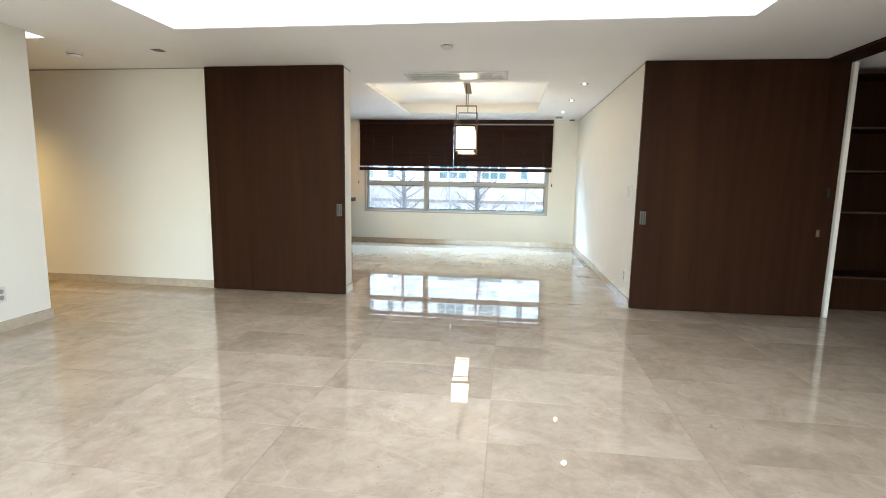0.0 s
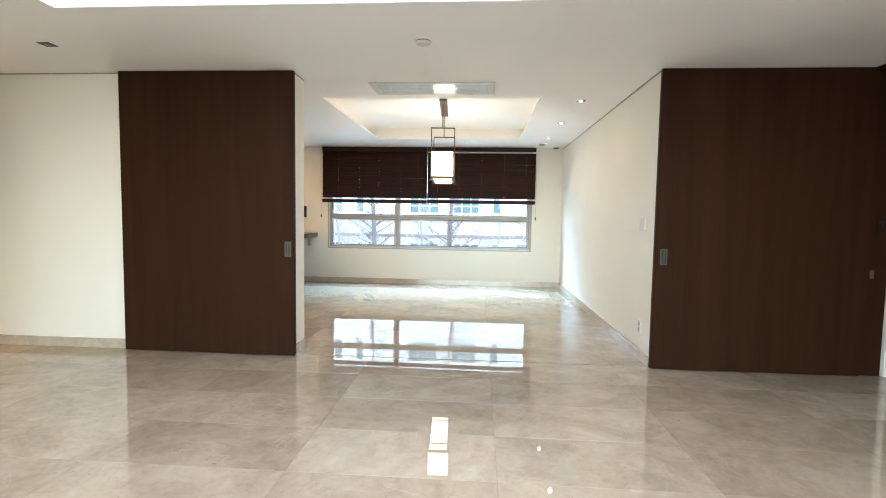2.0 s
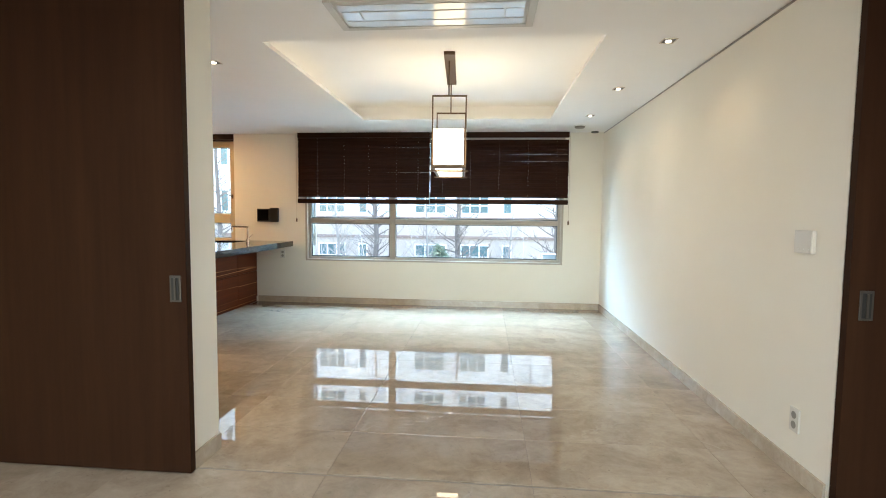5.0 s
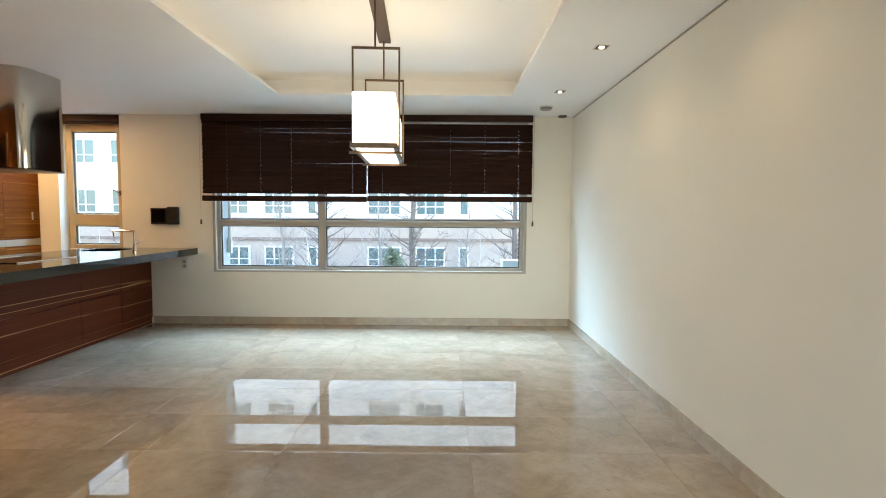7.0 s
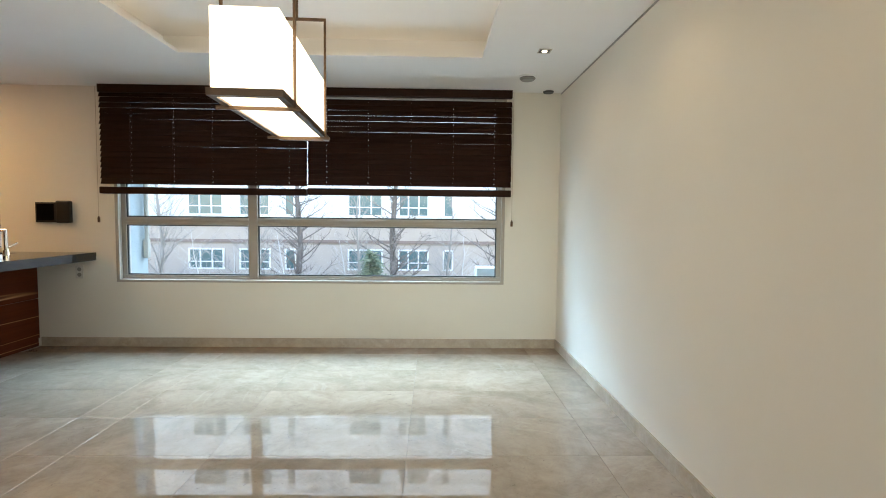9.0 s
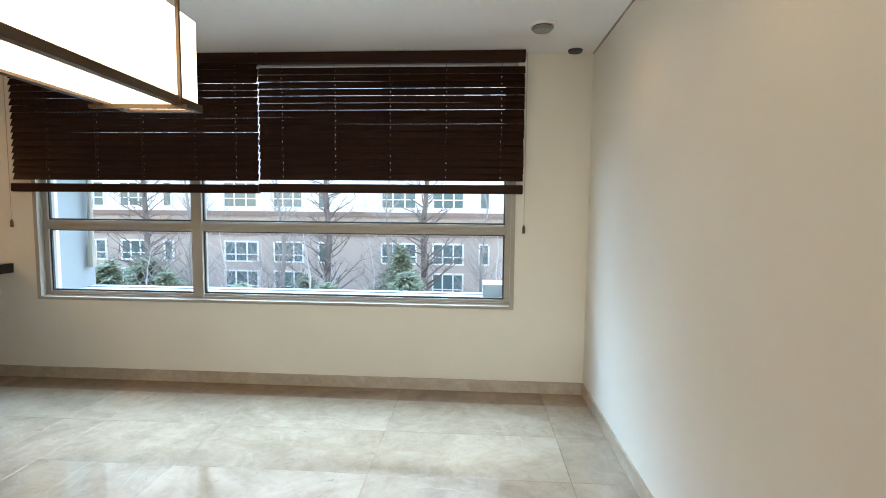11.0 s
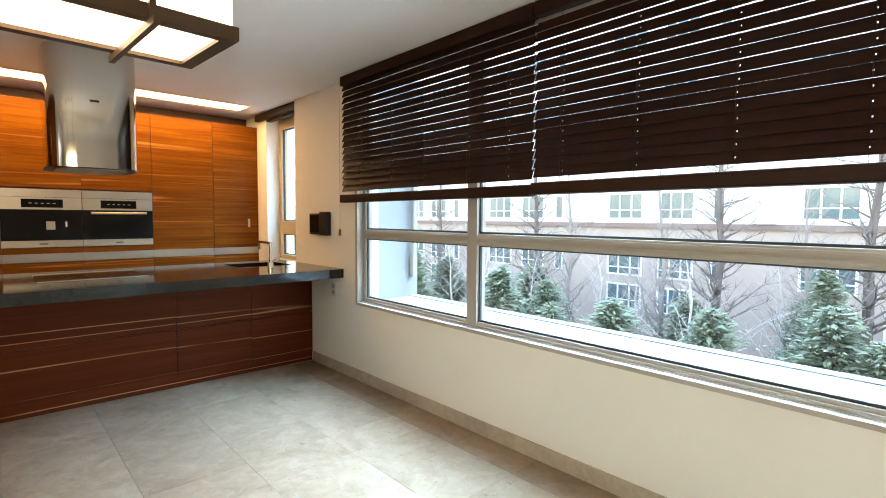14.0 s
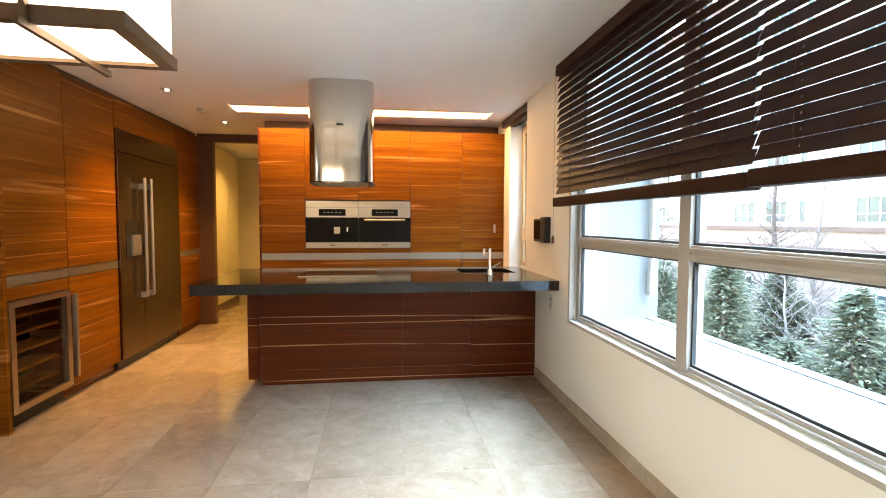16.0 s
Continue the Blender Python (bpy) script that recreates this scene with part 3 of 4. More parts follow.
# ---- kitchen window ----
k2 = thing("window_2", (-4.25, 9.68, 0.9), "narrow tan framed kitchen window with a tilting sash", "window", kind="structure")
KX0, KX1, KY0, KY1 = -4.60, -3.93, 9.63, 9.70
for name, dims in (("frame_stile", (KX0, KX0 + 0.07, KY0, KY1, 0.86, 2.33)), ("frame_stile", (KX1 - 0.07, KX1, KY0, KY1, 0.86, 2.33)), ("frame_rail", (KX0 + 0.07, KX1 - 0.07, KY0, KY1, 2.24, 2.33)),
                   ("transom", (KX0 + 0.07, KX1 - 0.07, KY0 - 0.008, KY1, 1.13, 1.27)), ("frame_rail", (KX0 + 0.07, KX1 - 0.07, KY0, KY1, 0.86, 0.91))):
    bx(name, M_TAN, k2, *dims, bevel=0.005)
for z0, z1 in ((0.91, 1.13), (1.27, 2.24)):
    pane = bx("pane", M_GLASS, k2, KX0 + 0.07, KX1 - 0.07, KY0 + 0.04, KY0 + 0.046, z0, z1)
    pane.visible_shadow = False
    bm = bmesh.new()
    for dims in ((KX0 + 0.07, KX1 - 0.07, z0, z0 + 0.012), (KX0 + 0.07, KX1 - 0.07, z1 - 0.01, z1), (KX0 + 0.07, KX0 + 0.08, z0, z1), (KX1 - 0.08, KX1 - 0.07, z0, z1)):
        box(bm, dims[0], dims[1], KY0 + 0.02, KY0 + 0.038, dims[2], dims[3])
    part("gasket", bm, M_GASKET, k2)
h2 = part("window_handle", tube(bmesh.new(), (KX1 - 0.035, KY0 - 0.03, 1.52), (KX1 - 0.11, KY0 - 0.035, 1.56), 0.008, sides=8), M_BRONZE, k2)
box2 = bx("handle_base", M_BRONZE, k2, KX1 - 0.045, KX1 - 0.025, KY0 - 0.02, KY0, 1.49, 1.55, bevel=0.003)
rb = thing("roller_blind", (-4.3, 9.52, 2.3), "rolled up dark brown blind above the kitchen window", "blind")
bx("cassette", M_SLAT, rb, -4.80, -3.85, 9.455, 9.60, 2.335, H - 0.003, bevel=0.006)
bx("hem_bar", M_SLAT, rb, -4.78, -3.87, 9.50, 9.55, 2.315, 2.335, bevel=0.004)

# ---- pendant over the table place ----
pen = thing("pendant_light", (-0.56, 7.15, 1.66), "long lit white box pendant in a dark bronze frame", "pendant light")
PX0, PX1, PY0, PY1 = -0.69, -0.42, 6.612, 7.652
bx("canopy", M_BRONZE, pen, -0.60, -0.51, 6.61, 7.55, COVE - 0.028, COVE - 0.001, bevel=0.003)
shade = bx("shade", M_SHADE, pen, PX0 + 0.012, PX1 - 0.012, PY0, PY1, 1.695, 1.985, bevel=0.004, label="glowing white fabric box shade")
for y in (6.78, 7.50):
    part("rod", tube(bmesh.new(), (-0.56, y, 2.285), (-0.56, y, COVE - 0.02), 0.006, sides=10), M_BRONZE, pen)
    bm = bmesh.new()
    w = 0.011
    for dims in ((PX0 - w, PX1 + w, y - w / 2, y + w / 2, 2.278, 2.292), (PX0 - w, PX0, y - w / 2, y + w / 2, 1.664, 2.278), (PX1, PX1 + w, y - w / 2, y + w / 2, 1.664, 2.278), (PX0 - 0.03, PX1 + 0.03, y - w / 2, y + w / 2, 1.652, 1.666)):
        box(bm, *dims)
    part("hanger_frame", bm, M_BRONZE, pen)
bm = bmesh.new()
for dims in ring(PX0 - 0.002, PX1 + 0.002, PY0 - 0.006, PY1 + 0.006, PX0 + 0.024, PX1 - 0.024, PY0 + 0.024, PY1 - 0.024, 1.667, 1.694):
    box(bm, *dims)
part("lower_rim", bm, M_BRONZE, pen)
pen.rotation_euler = (0, 0, radians(2.8))
bx("lower_diffuser", M_SHADE, pen, PX0 + 0.024, PX1 - 0.024, PY0 + 0.024, PY1 - 0.024, 1.675, 1.692, label="glowing white lower diffuser")

# ---- wall plates ----
sw = thing("light_switch", (1.34, 5.1, 1.175), "square white light switch plate on the cream wall", "light switch")
bx("plate", M_PLASTIC, sw, 1.327, 1.345, 5.028, 5.168, 1.12, 1.232, bevel=0.003)
bx("face", M_PLASTIC, sw, 1.3245, 1.327, 5.034, 5.162, 1.126, 1.226, bevel=0.001)
for k in range(3):
    bx("button", M_WHITE, sw, 1.323, 1.3245, 5.044 + k * 0.04, 5.05 + k * 0.04, 1.138, 1.144)


def socket(face, a, z, axis, label="white double wall socket"):
    """A socket plate on a wall: axis x for a plate on a wall of constant x, facing -x or +x by face's sign."""
    if axis == "x":
        d = thing("wall_socket", (face, a, z), label, "socket", "wall sockets")
        s = -1 if face > 0 else 1
        bx("plate", M_PLASTIC, d, face, face + s * 0.01, a - 0.036, a + 0.036, z - 0.06, z + 0.06, bevel=0.002)
        for k in (-0.025, 0.025):
            part("outlet", tube(bmesh.new(), (face + s * 0.0095, a, z + k), (face + s * 0.0115, a, z + k), 0.019, sides=18), M_BULB_OFF, d)
    else:
        d = thing("wall_socket", (a, face, z), label, "socket", "wall sockets")
        bx("plate", M_PLASTIC, d, a - 0.036, a + 0.036, face - 0.01, face, z - 0.06, z + 0.06, bevel=0.002)
        for k in (-0.025, 0.025):
            part("outlet", tube(bmesh.new(), (a, face - 0.0095, z + k), (a, face - 0.0115, z + k), 0.019, sides=18), M_BULB_OFF, d)
    return d


socket(1.345, 5.10, 0.286, "x")
socket(-3.86, 3.03, 0.30, "x")
socket(WIN_Y, -3.13, 0.70, "y", "white double wall socket under the counter's end")
pad = thing("wall_pad", (-3.33, 9.42, 1.15), "black home control pad on the cream wall", "wall pad")
bx("body", M_BLACK, pad, -3.49, -3.30, 9.405, WIN_Y, 1.16, 1.345, bevel=0.006)
bx("handset", M_BLACK, pad, -3.30, -3.175, 9.395, WIN_Y, 1.155, 1.36, bevel=0.012)
bx("screen", M_BLACKGLASS, pad, -3.475, -3.32, 9.403, 9.405, 1.18, 1.33)

# ---- island ----
isl = thing("kitchen_island", (-3.8, 8.3, 0), "walnut veneered kitchen island with recessed plinth", "kitchen island")
IX, IXB = -3.52, -4.08
bx("plinth", M_ISLAND, isl, IXB + 0.05, IX - 0.012, 7.19, WIN_Y - 0.003, 0, 0.075)
bx("body", M_ISLAND, isl, IXB, IX - 0.02, 7.17, WIN_Y - 0.003, 0.075, 0.81)
bx("end_panel", M_ISLAND, isl, IXB - 0.01, IX + 0.004, 7.085, 7.17, 0.055, 0.81, bevel=0.002)
for y0, y1 in ((7.174, 8.308), (8.312, 8.883), (8.887, WIN_Y - 0.004)):
    for z0, z1 in ((0.075, 0.448), (0.452, 0.808)):
        bx("front_panel", M_ISLAND, isl, IX - 0.02, IX, y0, y1, z0, z1, bevel=0.0015)
for y0, y1 in ((7.174, 7.9), (7.904, 8.6), (8.604, WIN_Y - 0.01)):
    bx("drawer_front", M_ISLAND, isl, IXB - 0.02, IXB, y0, y1, 0.1, 0.78, bevel=0.0015)
top = thing("countertop", (-3.54, 8.15, 0.81), "thick dark grey polished granite countertop with an overhang", "countertop")
SX0, SX1, SY0, SY1 = -3.96, -3.56, 8.82, 9.28
bm = bmesh.new()
for dims in ring(-4.16, -2.975, 6.85, WIN_Y - 0.002, SX0, SX1, SY0, SY1, 0.848, 0.885):
    box(bm, *dims)
bmesh.ops.remove_doubles(bm, verts=bm.verts, dist=0.0001)
part("slab", bm, M_STONE, top)
bx("front_apron", M_STONE, top, -3.0, -2.976, 6.851, WIN_Y - 0.003, 0.812, 0.848)
bx("end_apron", M_STONE, top, -4.159, -3.0, 6.851, 6.876, 0.812, 0.848)
bx("underlay", M_STONE, top, -3.54, -3.0, 6.876, WIN_Y - 0.003, 0.815, 0.848)
bx("back_underlay", M_STONE, top, -4.15, -3.97, 6.876, WIN_Y - 0.003, 0.812, 0.848)
hob = thing("cooktop", (-3.62, 7.8, 0.886), "flat black glass cooktop with a steel edge", "cooktop")
bx("glass", M_BLACKGLASS, hob, -3.88, -3.40, 7.50, 8.10, 0.8865, 0.891, bevel=0.001)
bx("edge_front", M_STEEL, hob, -3.40, -3.388, 7.495, 8.105, 0.8865, 0.893)
bx("edge_back", M_STEEL, hob, -3.892, -3.88, 7.495, 8.105, 0.8865, 0.895)
snk = thing("sink", (-3.72, 9.05, 0.7), "undermounted dark steel sink bowl in the countertop", "sink")
bm = bmesh.new()
for dims in ring(SX0 - 0.01, SX1 + 0.01, SY0 - 0.01, SY1 + 0.01, SX0 + 0.004, SX1 - 0.004, SY0 + 0.004, SY1 - 0.004, 0.70, 0.847):
    box(bm, *dims)
part("wall", bm, M_STEEL, snk)
bx("bottom", M_STEEL, snk, SX0, SX1, SY0, SY1, 0.69, 0.70)
part("drain", tube(bmesh.new(), (-3.72, 9.05, 0.70), (-3.72, 9.05, 0.706), 0.045, sides=20), M_CHROME, snk)
fc = thing("faucet", (-3.44, 9.02, 0.885), "chrome square arched kitchen faucet", "faucet")
part("base", tube(bmesh.new(), (-3.44, 9.02, 0.886), (-3.44, 9.02, 0.93), 0.026, 0.022, 20), M_CHROME, fc, smooth=False)
part("riser", tube(bmesh.new(), (-3.44, 9.02, 0.93), (-3.44, 9.02, 1.10), 0.013, sides=16), M_CHROME, fc)
part("spout", tube(bmesh.new(), (-3.428, 9.02, 1.094), (-3.67, 9.02, 1.094), 0.011, sides=16), M_CHROME, fc)
part("outlet", tube(bmesh.new(), (-3.66, 9.02, 1.095), (-3.66, 9.02, 1.03), 0.012, sides=16), M_CHROME, fc)
part("lever", tube(bmesh.new(), (-3.44, 9.045, 0.95), (-3.42, 9.11, 0.985), 0.006, sides=10), M_CHROME, fc)

# ---- extractor hood ----
hood = thing("extractor_hood", (-3.64, 7.825, 1.62), "polished steel island hood hanging from the ceiling", "extractor hood")


def oval(cx, cy, rx, ry, z0, z1, n=64, power=2.6, cap=True):
    bm = bmesh.new()
    rows = []
    for z in (z0, z1):
        row = []
        for k in range(n):
            a = 2 * math.pi * k / n
            c, s = math.cos(a), math.sin(a)
            row.append(bm.verts.new((cx + rx * math.copysign(abs(c) ** (2 / power), c), cy + ry * math.copysign(abs(s) ** (2 / power), s), z)))
        rows.append(row)
    for k in range(n):
        f = bm.faces.new((rows[0][k], rows[0][(k + 1) % n], rows[1][(k + 1) % n], rows[1][k]))
        f.smooth = True
    if cap:
        for row in (rows[0][::-1], rows[1]):
            bm.faces.new([bm.verts.new(vert.co) for vert in row])
    return bm


part("shaft", oval(-3.66, 7.83, 0.275, 0.258, 1.628, H - 0.001, power=4.5), M_HOOD, hood)
part("rim", oval(-3.66, 7.83, 0.277, 0.260, 1.622, 1.628, power=4.5), M_BLACK, hood)
part("filter", oval(-3.66, 7.83, 0.25, 0.20, 1.617, 1.622, power=4.5), M_STEEL, hood)
bx("control_slot", M_BLACK, hood, -3.387, -3.381, 7.80, 7.85, 2.055, 2.068)

# ---- tall kitchen cabinets ----
def door_part(parent, name, dims, material=M_WALNUT, gap=0.002):
    x0, x1, y0, y1, z0, z1 = dims
    thin_x = abs(x1 - x0) < abs(y1 - y0)
    if thin_x:
        return bx(name, material, parent, x0, x1, y0 + gap, y1 - gap, z0 + gap, z1 - gap, bevel=0.0012)
    return bx(name, material, parent, x0 + gap, x1 - gap, y0, y1, z0 + gap, z1 - gap, bevel=0.0012)


KX, KB, KT = -4.836, -5.45, 2.285
YS = (6.905, 7.355, 7.907, 8.461, 9.024, 9.495)
for i in range(5):
    y0, y1 = YS[i], YS[i + 1]
    oven_bay = i in (1, 2)
    c = thing("tall_cabinet", (-5.15, (y0 + y1) / 2, 0), "tall walnut cabinet holding a built-in oven" if oven_bay else "tall walnut kitchen cabinet with horizontal grain", "cabinet", "tall cabinets along the kitchen wall")
    bx("plinth", M_ISLAND, c, KB, KX - 0.06, y0, y1, 0, 0.09)
    if oven_bay:
        bx("body", M_ISLAND, c, KB, KX - 0.021, y0 + 0.001, y1 - 0.001, 0.09, 1.03)
        bx("upper_body", M_ISLAND, c, KB, KX - 0.021, y0 + 0.001, y1 - 0.001, 1.55, KT)
        bx("bay_back", M_ISLAND, c, KB, KB + 0.04, y0 + 0.001, y1 - 0.001, 1.03, 1.55)
        door_part(c, "upper_door", (KX - 0.02, KX, y0, y1, 1.545, KT))
        door_part(c, "filler", (KX - 0.02, KX, y0, y1, 0.985, 1.034))
        door_part(c, "drawer_front", (KX - 0.02, KX, y0, y1, 0.50, 0.908))
        door_part(c, "drawer_front", (KX - 0.02, KX, y0, y1, 0.09, 0.498))
    else:
        bx("body", M_ISLAND, c, KB, KX - 0.021, y0 + 0.001, y1 - 0.001, 0.09, KT)
        door_part(c, "upper_door", (KX - 0.02, KX, y0, y1, 0.985, KT))
        door_part(c, "lower_door", (KX - 0.02, KX, y0, y1, 0.09, 0.908))
    bx("handle_channel", M_ALU, c, KX - 0.02, KX + 0.002, y0 + 0.001, y1 - 0.001, 0.911, 0.982, bevel=0.001, label="brushed aluminium handle channel")
    if i == 0:
        bx("side_panel", M_ISLAND, c, KB, KX, y0 - 0.02, y0 - 0.001, 0.0, KT)
    if i == 4:
        bx("keyhole_plate", M_ALU, c, KX, KX + 0.003, 9.378, 9.402, 1.20, 1.29, bevel=0.001)
bx("cabinet_soffit", M_BROWN, None, KB, KX - 0.30, 6.89, 9.495, KT + 0.003, H - 0.001)
tagged(bpy.data.objects["cabinet_soffit"], "dark recessed filler between cabinets and ceiling", "trim", kind="structure")


def appliance(name, y0, y1, label, category, glass):
    a = thing(name, (-4.95, (y0 + y1) / 2, 1.035), label, category, "built-in ovens")
    X = KX + 0.004
    bx("casing", M_DARKGREY, a, KX - 0.50, KX - 0.016, y0 + 0.004, y1 - 0.004, 1.04, 1.54)
    bx("top_trim", M_STEEL, a, KX - 0.016, X, y0 + 0.002, y1 - 0.002, 1.468, 1.535, bevel=0.001)
    fas = bx("fascia", M_STEEL, a, KX - 0.016, X, y0 + 0.002, y1 - 0.002, 1.362, 1.465, bevel=0.001)
    bx("display", M_BLACKGLASS, fas, X, X + 0.002, (y0 + y1) / 2 - 0.14, (y0 + y1) / 2 + 0.14, 1.378, 1.45)
    for k in range(5):
        bx("legend", M_ALU, fas, X + 0.002, X + 0.0026, (y0 + y1) / 2 - 0.09 + k * 0.04, (y0 + y1) / 2 - 0.07 + k * 0.04, 1.412, 1.417)
    bx("door", M_BLACKGLASS, a, KX - 0.016, X, y0 + 0.002, y1 - 0.002, 1.098, 1.36, bevel=0.001)
    bx("bottom_trim", M_STEEL, a, KX - 0.016, X, y0 + 0.002, y1 - 0.002, 1.038, 1.095, bevel=0.001)
    bx("badge", M_DARKGREY, a, X, X + 0.001, (y0 + y1) / 2 - 0.03, (y0 + y1) / 2 + 0.03, 1.062, 1.072)
    if glass:
        hd = part("handle", tube(bmesh.new(), (X + 0.03, y0 + 0.06, 1.335), (X + 0.03, y1 - 0.06, 1.335), 0.011, sides=14), M_STEEL, a)
        for y in (y0 + 0.09, y1 - 0.09):
            part("handle_post", tube(bmesh.new(), (X, y, 1.335), (X + 0.03, y, 1.335), 0.007, sides=10), M_STEEL, hd)
    else:
        bx("spout_block", M_STEEL, a, X, X + 0.03, (y0 + y1) / 2 + 0.02, (y0 + y1) / 2 + 0.08, 1.19, 1.26, bevel=0.004)
        bx("nozzle", M_CHROME, a, X, X + 0.02, (y0 + y1) / 2 + 0.15, (y0 + y1) / 2 + 0.165, 1.21, 1.26, bevel=0.002)
    return a


appliance("coffee_machine", YS[1], YS[2], "built-in steel and black glass coffee machine", "coffee machine", False)
appliance("built_in_oven", YS[2], YS[3], "built-in steel oven with black glass door", "oven", True)

# ---- refrigerator row ----
FY = 5.87
tagged(bx("cabinet_end_panel", M_WALNUT, None, -2.775, -2.745, 5.077, FY + 0.004, 0, 2.37), "walnut end panel of the tall cabinet row", "panel")
w = thing("cabinet_unit", (-3.08, 5.6, 0), "tall walnut cabinet above a built-in wine cooler", "cabinet", "cabinets beside the refrigerator")
bx("body", M_ISLAND, w, -3.388, -2.777, 5.31, FY - 0.021, 0.83, 2.37)
door_part(w, "filler", (-3.388, -2.777, FY - 0.02, FY, 0.82, 0.905))
door_part(w, "upper_door", (-3.388, -2.777, FY - 0.02, FY, 0.975, 2.37))
bx("handle_channel", M_ALU, w, -3.387, -2.778, FY - 0.02, FY + 0.002, 0.908, 0.972)
wc = thing("wine_cooler", (-3.08, 5.6, 0), "built-in wine cooler with steel frame and glass door", "wine cooler")
bx("casing", M_BLACK, wc, -3.386, -2.779, 5.31, FY - 0.25, 0.1, 0.815)
bx("kick_grille", M_BLACK, wc, -3.386, -2.779, FY - 0.12, FY - 0.06, 0.0, 0.1)
bm = bmesh.new()
for x0, x1, z0, z1 in ((-3.386, -2.779, 0.775, 0.815), (-3.386, -2.779, 0.11, 0.15), (-3.386, -3.34, 0.15, 0.775), (-2.825, -2.779, 0.15, 0.775)):
    box(bm, x0, x1, FY - 0.03, FY + 0.012, z0, z1)
part("door_frame", bm, M_STEEL, wc)
pane = bx("door_glass", M_BLACKGLASS, wc, -3.34, -2.825, FY - 0.25, FY - 0.243, 0.15, 0.775)
for z in (0.22, 0.34, 0.46, 0.58, 0.69):
    sh = bx("rack", M_WALNUT, wc, -3.335, -2.83, FY - 0.235, FY - 0.05, z, z + 0.02, bevel=0.002, label="wooden bottle rack")
bx("front_glass", M_TINT, wc, -3.338, -2.827, FY - 0.02, FY - 0.014, 0.152, 0.773)
b = thing("cabinet_unit", (-3.72, 5.6, 0), "tall walnut cabinet with a long vertical steel handle", "cabinet", "cabinets beside the refrigerator")
bx("body", M_ISLAND, b, -4.086, -3.392, 5.31, FY - 0.021, 0.09, 2.37)
bx("plinth", M_ISLAND, b, -4.086, -3.392, 5.31, FY - 0.06, 0, 0.09)
door_part(b, "lower_door", (-4.086, -3.392, FY - 0.02, FY, 0.09, 0.905))
door_part(b, "upper_door", (-4.086, -3.392, FY - 0.02, FY, 0.975, 2.37))
bx("handle_channel", M_ALU, b, -4.085, -3.393, FY - 0.02, FY + 0.002, 0.908, 0.972)
bx("handle", M_ALU, b, -3.445, -3.415, FY, FY + 0.03, 0.16, 0.78, bevel=0.004)
fr = thing("refrigerator", (-4.73, 5.6, 0), "large built-in brushed steel refrigerator with two long handles", "refrigerator")
FX0, FX1 = -5.405, -4.09
bx("casing", M_DARKGREY, fr, FX0, FX1, 5.31, FY - 0.04, 0.0, 2.115)
bx("kick_plate", M_BLACK, fr, FX0, FX1, FY - 0.06, FY - 0.03, 0.01, 0.085)
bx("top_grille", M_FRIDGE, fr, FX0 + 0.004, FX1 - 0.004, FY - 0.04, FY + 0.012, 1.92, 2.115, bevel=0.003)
mid = -4.522
for x0, x1 in ((FX0 + 0.004, mid - 0.003), (mid + 0.003, FX1 - 0.004)):
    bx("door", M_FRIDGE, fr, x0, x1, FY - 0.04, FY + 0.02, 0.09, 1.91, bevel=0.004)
for x in (mid - 0.066, mid + 0.066):
    hd = part("handle", tube(bmesh.new(), (x, FY + 0.075, 0.605), (x, FY + 0.075, 1.72), 0.014, sides=14), M_STEEL, fr)
    for z in (0.62, 1.64):
        bx("handle_post", M_ALU, hd, x - 0.014, x + 0.014, FY + 0.02, FY + 0.07, z - 0.025, z + 0.025, bevel=0.003)
disp = bx("dispenser", M_BLACK, fr, -4.43, -4.20, FY + 0.02, FY + 0.024, 0.98, 1.31, bevel=0.002)
bx("dispenser_tray", M_ALU, disp, -4.42, -4.27, FY + 0.024, FY + 0.05, 1.0, 1.19, bevel=0.006)
ov = thing("cabinet_unit", (-4.73, 5.6, 2.115), "low walnut cabinet above the refrigerator", "cabinet", "cabinets beside the refrigerator")
bx("body", M_ISLAND, ov, FX0, FX1, 5.31, FY - 0.021, 2.12, 2.37)
door_part(ov, "door", (FX0, FX1, FY - 0.02, FY, 2.122, 2.37))
e = thing("cabinet_unit", (-5.75, 5.6, 0), "tall walnut cabinet at the end of the row", "cabinet", "cabinets beside the refrigerator")
bx("body", M_ISLAND, e, -6.08, -5.409, 5.31, FY - 0.021, 0.0, 2.37)
door_part(e, "lower_door", (-6.08, -5.409, FY - 0.02, FY, 0.09, 0.905))
door_part(e, "upper_door", (-6.08, -5.409, FY - 0.02, FY, 0.975, 2.37))
bx("handle_channel", M_ALU, e, -6.078, -5.411, FY - 0.02, FY + 0.002, 0.908, 0.972)
bx("cabinet_soffit", M_BROWN, None, -6.10, -2.75, 5.31, FY - 0.03, 2.373, H - 0.001)
tagged(bpy.data.objects["cabinet_soffit.001"], "dark recessed filler between cabinets and ceiling", "trim", kind="structure")

# passage beyond the kitchen
pf = thing("door_frame_brown", (-6.11, 6.5, 0), "dark brown wooden frame of an open passage", "door frame", kind="structure")
bx("jamb", M_BROWN, pf, -6.16, -6.06, 5.87, 6.055, 0, H - 0.001)
bx("jamb", M_BROWN, pf, -6.16, -6.06, 6.90, 7.0, 0, H - 0.001)
bx("head", M_BROWN, pf, -6.16, -6.06, 6.055, 6.90, 2.31, H - 0.001)
cl = thing("passage_closet", (-7.2, 5.7, 0), "cream painted built-in closet doors in the passage", "closet")
for k in range(3):
    x = -6.25 - k * 0.62
    bx("door", M_CORRIDOR, cl, x - 0.61, x, 5.78, 5.81, 0.1, 2.38, bevel=0.002)
